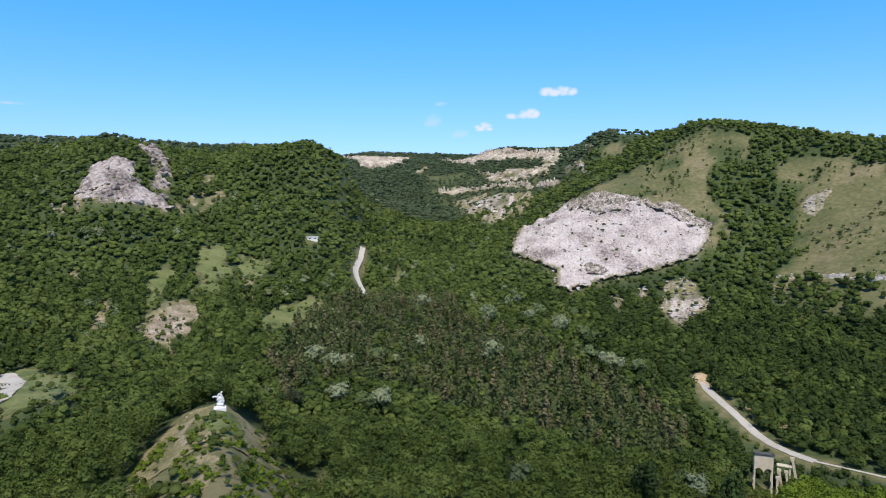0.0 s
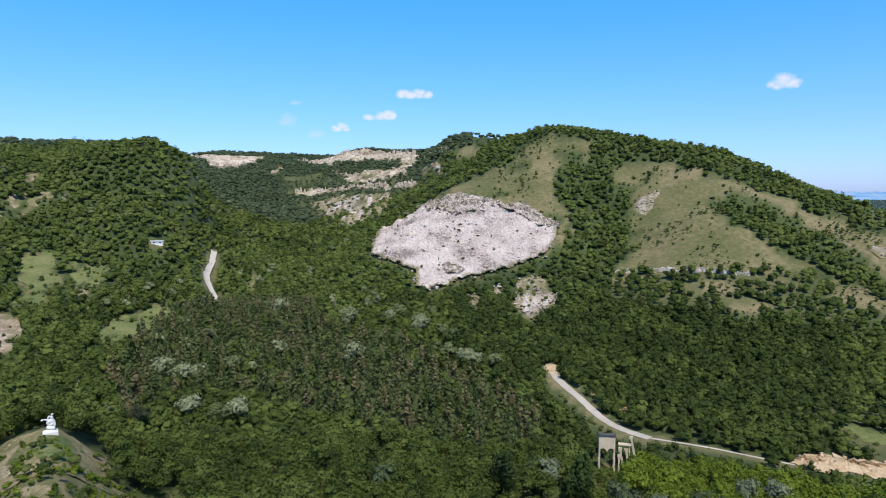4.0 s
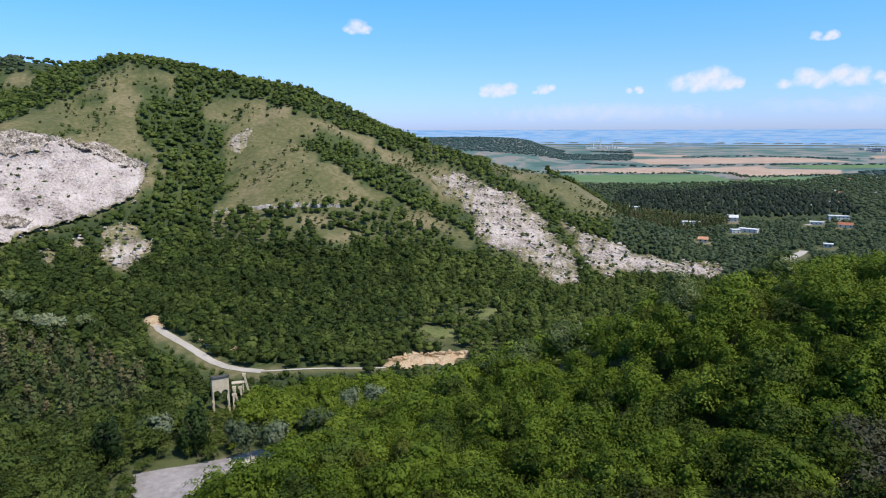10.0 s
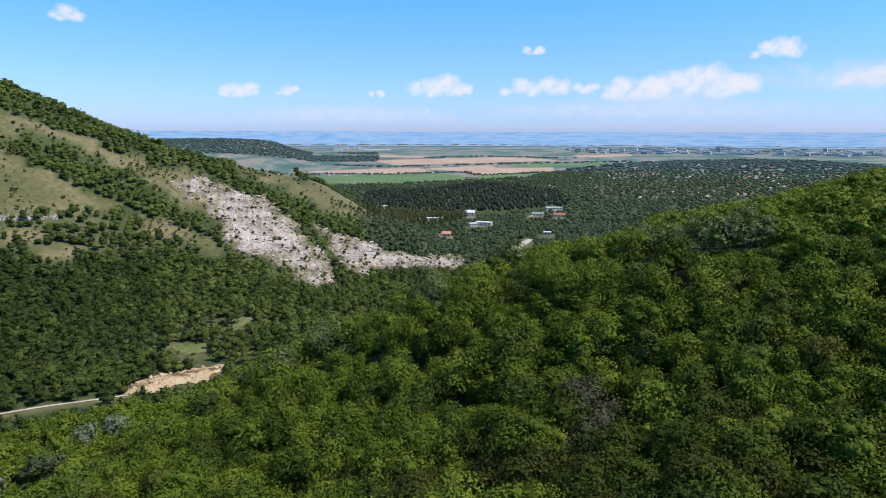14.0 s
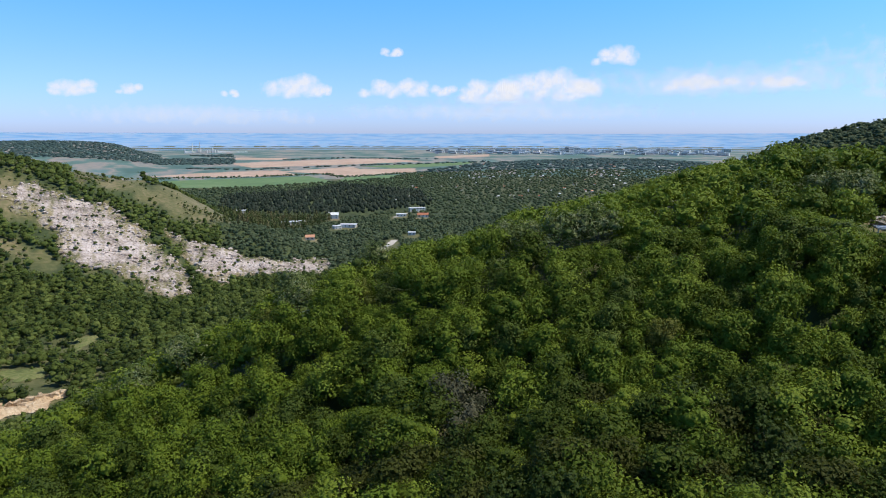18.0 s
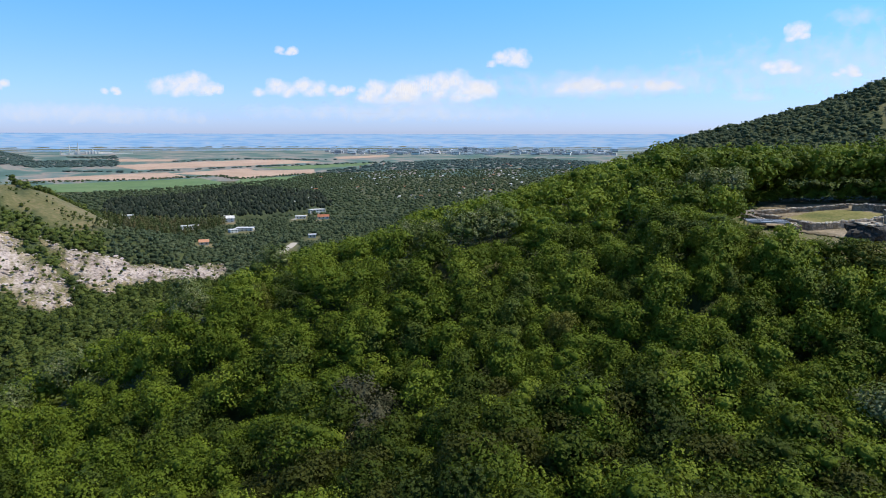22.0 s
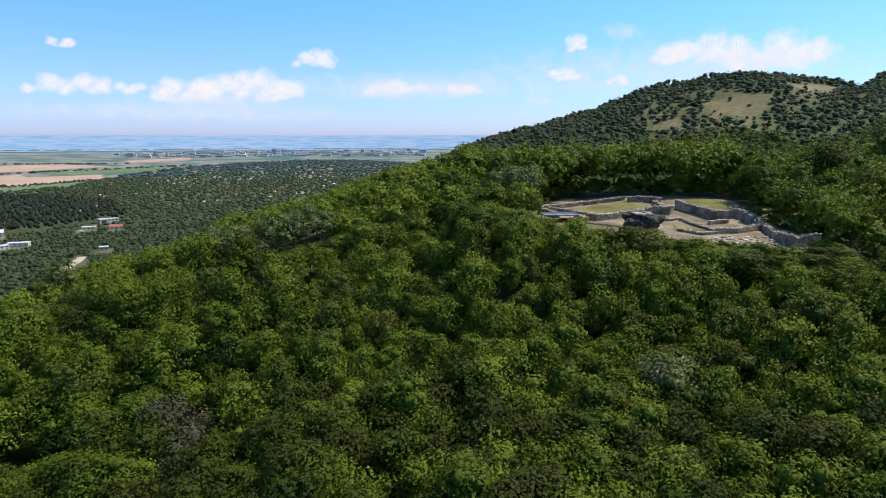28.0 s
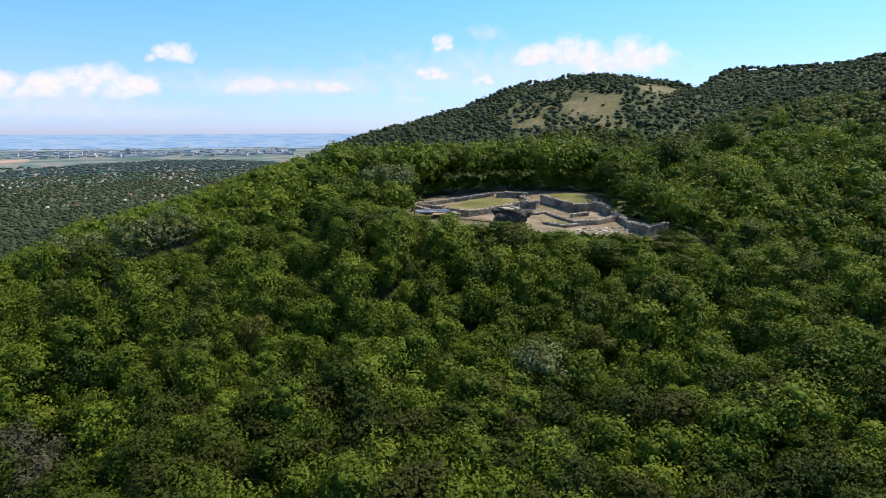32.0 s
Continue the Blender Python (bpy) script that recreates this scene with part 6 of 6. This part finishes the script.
def ruin_wall(line, tall, thick, label, cap=True, base_rise=0.0):
    """A length of rubble wall with a broken top and loose pale stones along it."""
    foot = new("ruin_wall")
    pts = [Vector((*p, 0)) for p in line]
    path = []
    for p, q in zip(pts, pts[1:]):
        n = max(1, int((q - p).length / 0.7))
        path += [p.lerp(q, k / n) for k in range(n)]
    path.append(pts[-1])
    bm = bmesh.new()
    rings, tops = [], []
    for k, p in enumerate(path):
        d = (path[min(k + 1, len(path) - 1)] - path[max(k - 1, 0)]).normalized()
        s = Vector((d.y, -d.x, 0))
        z = float(height(p.x, p.y)) + base_rise
        h = tall * (1 + 0.16 * noise.noise(Vector((p.x * 0.5, p.y * 0.5, 3)))) + 0.12 * noise.noise(Vector((p.x * 2, p.y * 2, 9)))
        w = thick / 2
        ring = []
        for o, zz in ((-1.1, -0.6 - base_rise), (-1.06, h * 0.3), (-1.0, h * 0.7), (-0.9, h), (0.9, h + 0.04), (1.0, h * 0.7), (1.06, h * 0.3), (1.1, -0.6 - base_rise)):
            j = 0.09 * noise.noise(Vector((p.x * 3 + o, p.y * 3, zz * 3)))
            v = p + s * (w * o + j)
            ring.append(bm.verts.new((v.x, v.y, z + zz)))
        rings.append(ring)
        tops.append((p, s, z + h, d))
    for a, c in zip(rings, rings[1:]):
        for i in range(7):
            bm.faces.new((a[i], a[i + 1], c[i + 1], c[i]))
    bm.faces.new(rings[0])
    bm.faces.new(rings[-1][::-1])
    bmesh.ops.recalc_face_normals(bm, faces=bm.faces[:])
    part("masonry", bm, MASONRY, foot)
    if cap:
        for p, s, z, d in tops:
            for side in (-0.3, 0.3):
                ob = new("capstone", STONES[RG.randint(0, len(STONES))])
                ob.parent = foot
                e = RG.uniform(0.7, 1.15)
                ob.matrix_basis = (Matrix.Translation((*(p + s * side * thick * RG.uniform(0.8, 1.3)).to_2d(), z - 0.06)) @ Matrix.Rotation(math.atan2(d.y, d.x) + RG.uniform(-0.4, 0.4), 4, "Z")
                                   @ Matrix.Diagonal((e, e * 0.8, e, 1)))
    return tagged(foot, label, "wall", "walls of the ruin")


STONES = []
for k in range(6):
    b_ = rock_mesh(RG, 0.36, 0.3, 0.3, 0.22, 1)
    me = bpy.data.meshes.new("stone")
    b_.to_mesh(me)
    b_.free()
    me.materials.append(CAPSTONE)
    STONES.append(me)

ruin_wall([(127, -60), (129, -71), (128, -81)], 0.90, 1.0, "low rubble wall at the rear of the ruined hall")
ruin_wall([(125, -59), (121, -59), (117, -59)], 0.98, 1.0, "short rubble wall closing the ruined hall")
ruin_wall([(126, -61), (121, -64)], 0.82, 0.9, "short inner rubble wall of the ruin")
ruin_wall([(125, -80), (123, -83), (119, -84)], 1.31, 1.1, "rubble wall of the apse behind the ruined hall")
ruin_wall([(116, -63), (110, -64), (111, -70), (112, -77)], 1.23, 1.1, "long grey rubble wall fronting the grassy hall")
ruin_wall([(112, -78), (109, -80)], 1.56, 2.0, "thick broken pier of rubble masonry")
ruin_wall([(118, -82), (114, -81), (112, -80)], 1.15, 1.0, "short rubble wall beside the pier")
ruin_wall([(113, -84), (107, -84), (102, -84), (101, -87)], 1.72, 1.0, "tall retaining wall below the grass bank")
ruin_wall([(102, -88), (99, -89), (95, -87)], 1.72, 1.0, "curved rubble wall of the side chamber")
ruin_wall([(104, -75), (104, -78), (98, -77), (92.5, -76.3)], 0.49, 0.8, "knee-high rubble wall across the ruin")
ruin_wall([(94.3, -70.7), (89.9, -72.2), (90.2, -75.2)], 0.49, 0.8, "low broken foundation wall of pale stones")
ruin_wall([(98, -80), (98, -84)], 0.74, 0.8, "low inner wall of the side chamber")
ruin_wall([(90.6, -75.5), (89.6, -78.8), (91, -85), (94, -88)], 0.98, 0.9, "rounded rubble wall of the side chamber")
ruin_wall([(81.7, -80.2), (77.8, -79.9), (79.1, -85.2)], 1.64, 1.0, "high end wall of the ruin against the bushes")
ruin_wall([(94, -87), (88, -84), (82.1, -80.5)], 1.15, 1.0, "overgrown rubble wall linking the ruin ends")
ruin_wall([(113, -62), (109, -61)], 0.98, 1.0, "short rubble stub beside the metal cover")


def fallen_block(spot):
    bm = rock_mesh(RG, 3.0, 2.3, 4.4, 0.55, 4)
    for v in bm.verts:
        if v.co.z > 3.3:
            v.co.z = 3.3 + (v.co.z - 3.3) * 0.15
    me = bpy.data.meshes.new("fallen_block")
    bm.to_mesh(me)
    bm.free()
    me.materials.append(DARKROCK)
    put(tagged(new("fallen_block", me), "huge dark fallen block of masonry before the ruin", "stone block"), *spot, facing(*spot), 0.3)


fallen_block((95.9, -64.5))
for k in range(14):
    q = (95.9 + RG.uniform(-1.9, 1.9), -64.5 + RG.uniform(-1.6, 1.6))
    ob = new("loose_stone", STONES[RG.randint(0, 6)])
    e = RG.uniform(1.2, 2.2)
    ob.matrix_basis = Matrix.Translation((*q, float(height(95.9, -64.5)) + 3.2)) @ Matrix.Rotation(RG.uniform(0, 6.28), 4, "Z") @ Matrix.Diagonal((e, e, e * 0.6, 1))
    tagged(ob, "pale flat stone lying on the dark fallen block", "stone", "rubble of the ruin")


def cover_roof(spot):
    """A low protective cover: sheets in a steel frame on short posts."""
    foot = new("protective_cover")
    for i in range(3):
        for j in range(2):
            bm = bmesh.new()
            box(bm, -2.9 + i * 1.95, -1.0 + i * 1.95, -1.9 + j * 1.95, 0.0 + j * 1.95, 0.8, 0.84)
            part("panel", bm, PANEL, foot)
    for i in range(4):
        bm = bmesh.new()
        box(bm, -2.98 + i * 1.95, -2.88 + i * 1.95, -2.0, 2.05, 0.76, 0.92)
        part("rafter", bm, STEEL, foot)
    for j in range(3):
        bm = bmesh.new()
        box(bm, -3.0, 2.98, -2.0 + j * 1.97, -1.9 + j * 1.97, 0.78, 0.94)
        part("rail", bm, STEEL, foot)
    for x0 in (-2.9, 2.9):
        for y0 in (-1.9, 1.9):
            bm = bmesh.new()
            box(bm, x0 - 0.07, x0 + 0.07, y0 - 0.07, y0 + 0.07, -0.5, 0.76)
            part("post", bm, STEEL, foot)
    tagged(foot, "low grey metal-framed cover over the excavation", "cover")
    put(foot, *spot, facing(*spot) + 10)
    foot.scale = (1.15, 1.15, 1.5)


cover_roof((114, -58))
SPREAD = [(86.8, -71.1), (87.6, -76.8), (85.1, -81.4), (79.1, -77.9), (82.0, -72.0)]
sp = np.array(SPREAD)
n = 0
while n < 70:
    q = RG.uniform(sp.min(0), sp.max(0))
    if inside(SPREAD, q[:1], q[1:])[0]:
        n += 1
        ob = new("loose_stone", STONES[RG.randint(0, 6)])
        e = RG.uniform(0.5, 1.7)
        ob.matrix_basis = Matrix.Translation((q[0], q[1], float(height(*q)) + 0.1)) @ Matrix.Rotation(RG.uniform(0, 6.28), 4, "Z") @ Matrix.Diagonal((e, e, e * 0.8, 1))
        tagged(ob, "loose pale stone lying in the ruin", "stone", "rubble of the ruin")
post = new("marker_post")
bm = bmesh.new()
box(bm, -0.12, 0.12, -0.12, 0.12, -0.4, 1.6)
part("shaft", bm, TAR, post)
put(tagged(post, "dark wooden marker post on the grass bank", "post"), 104, -92, 0)
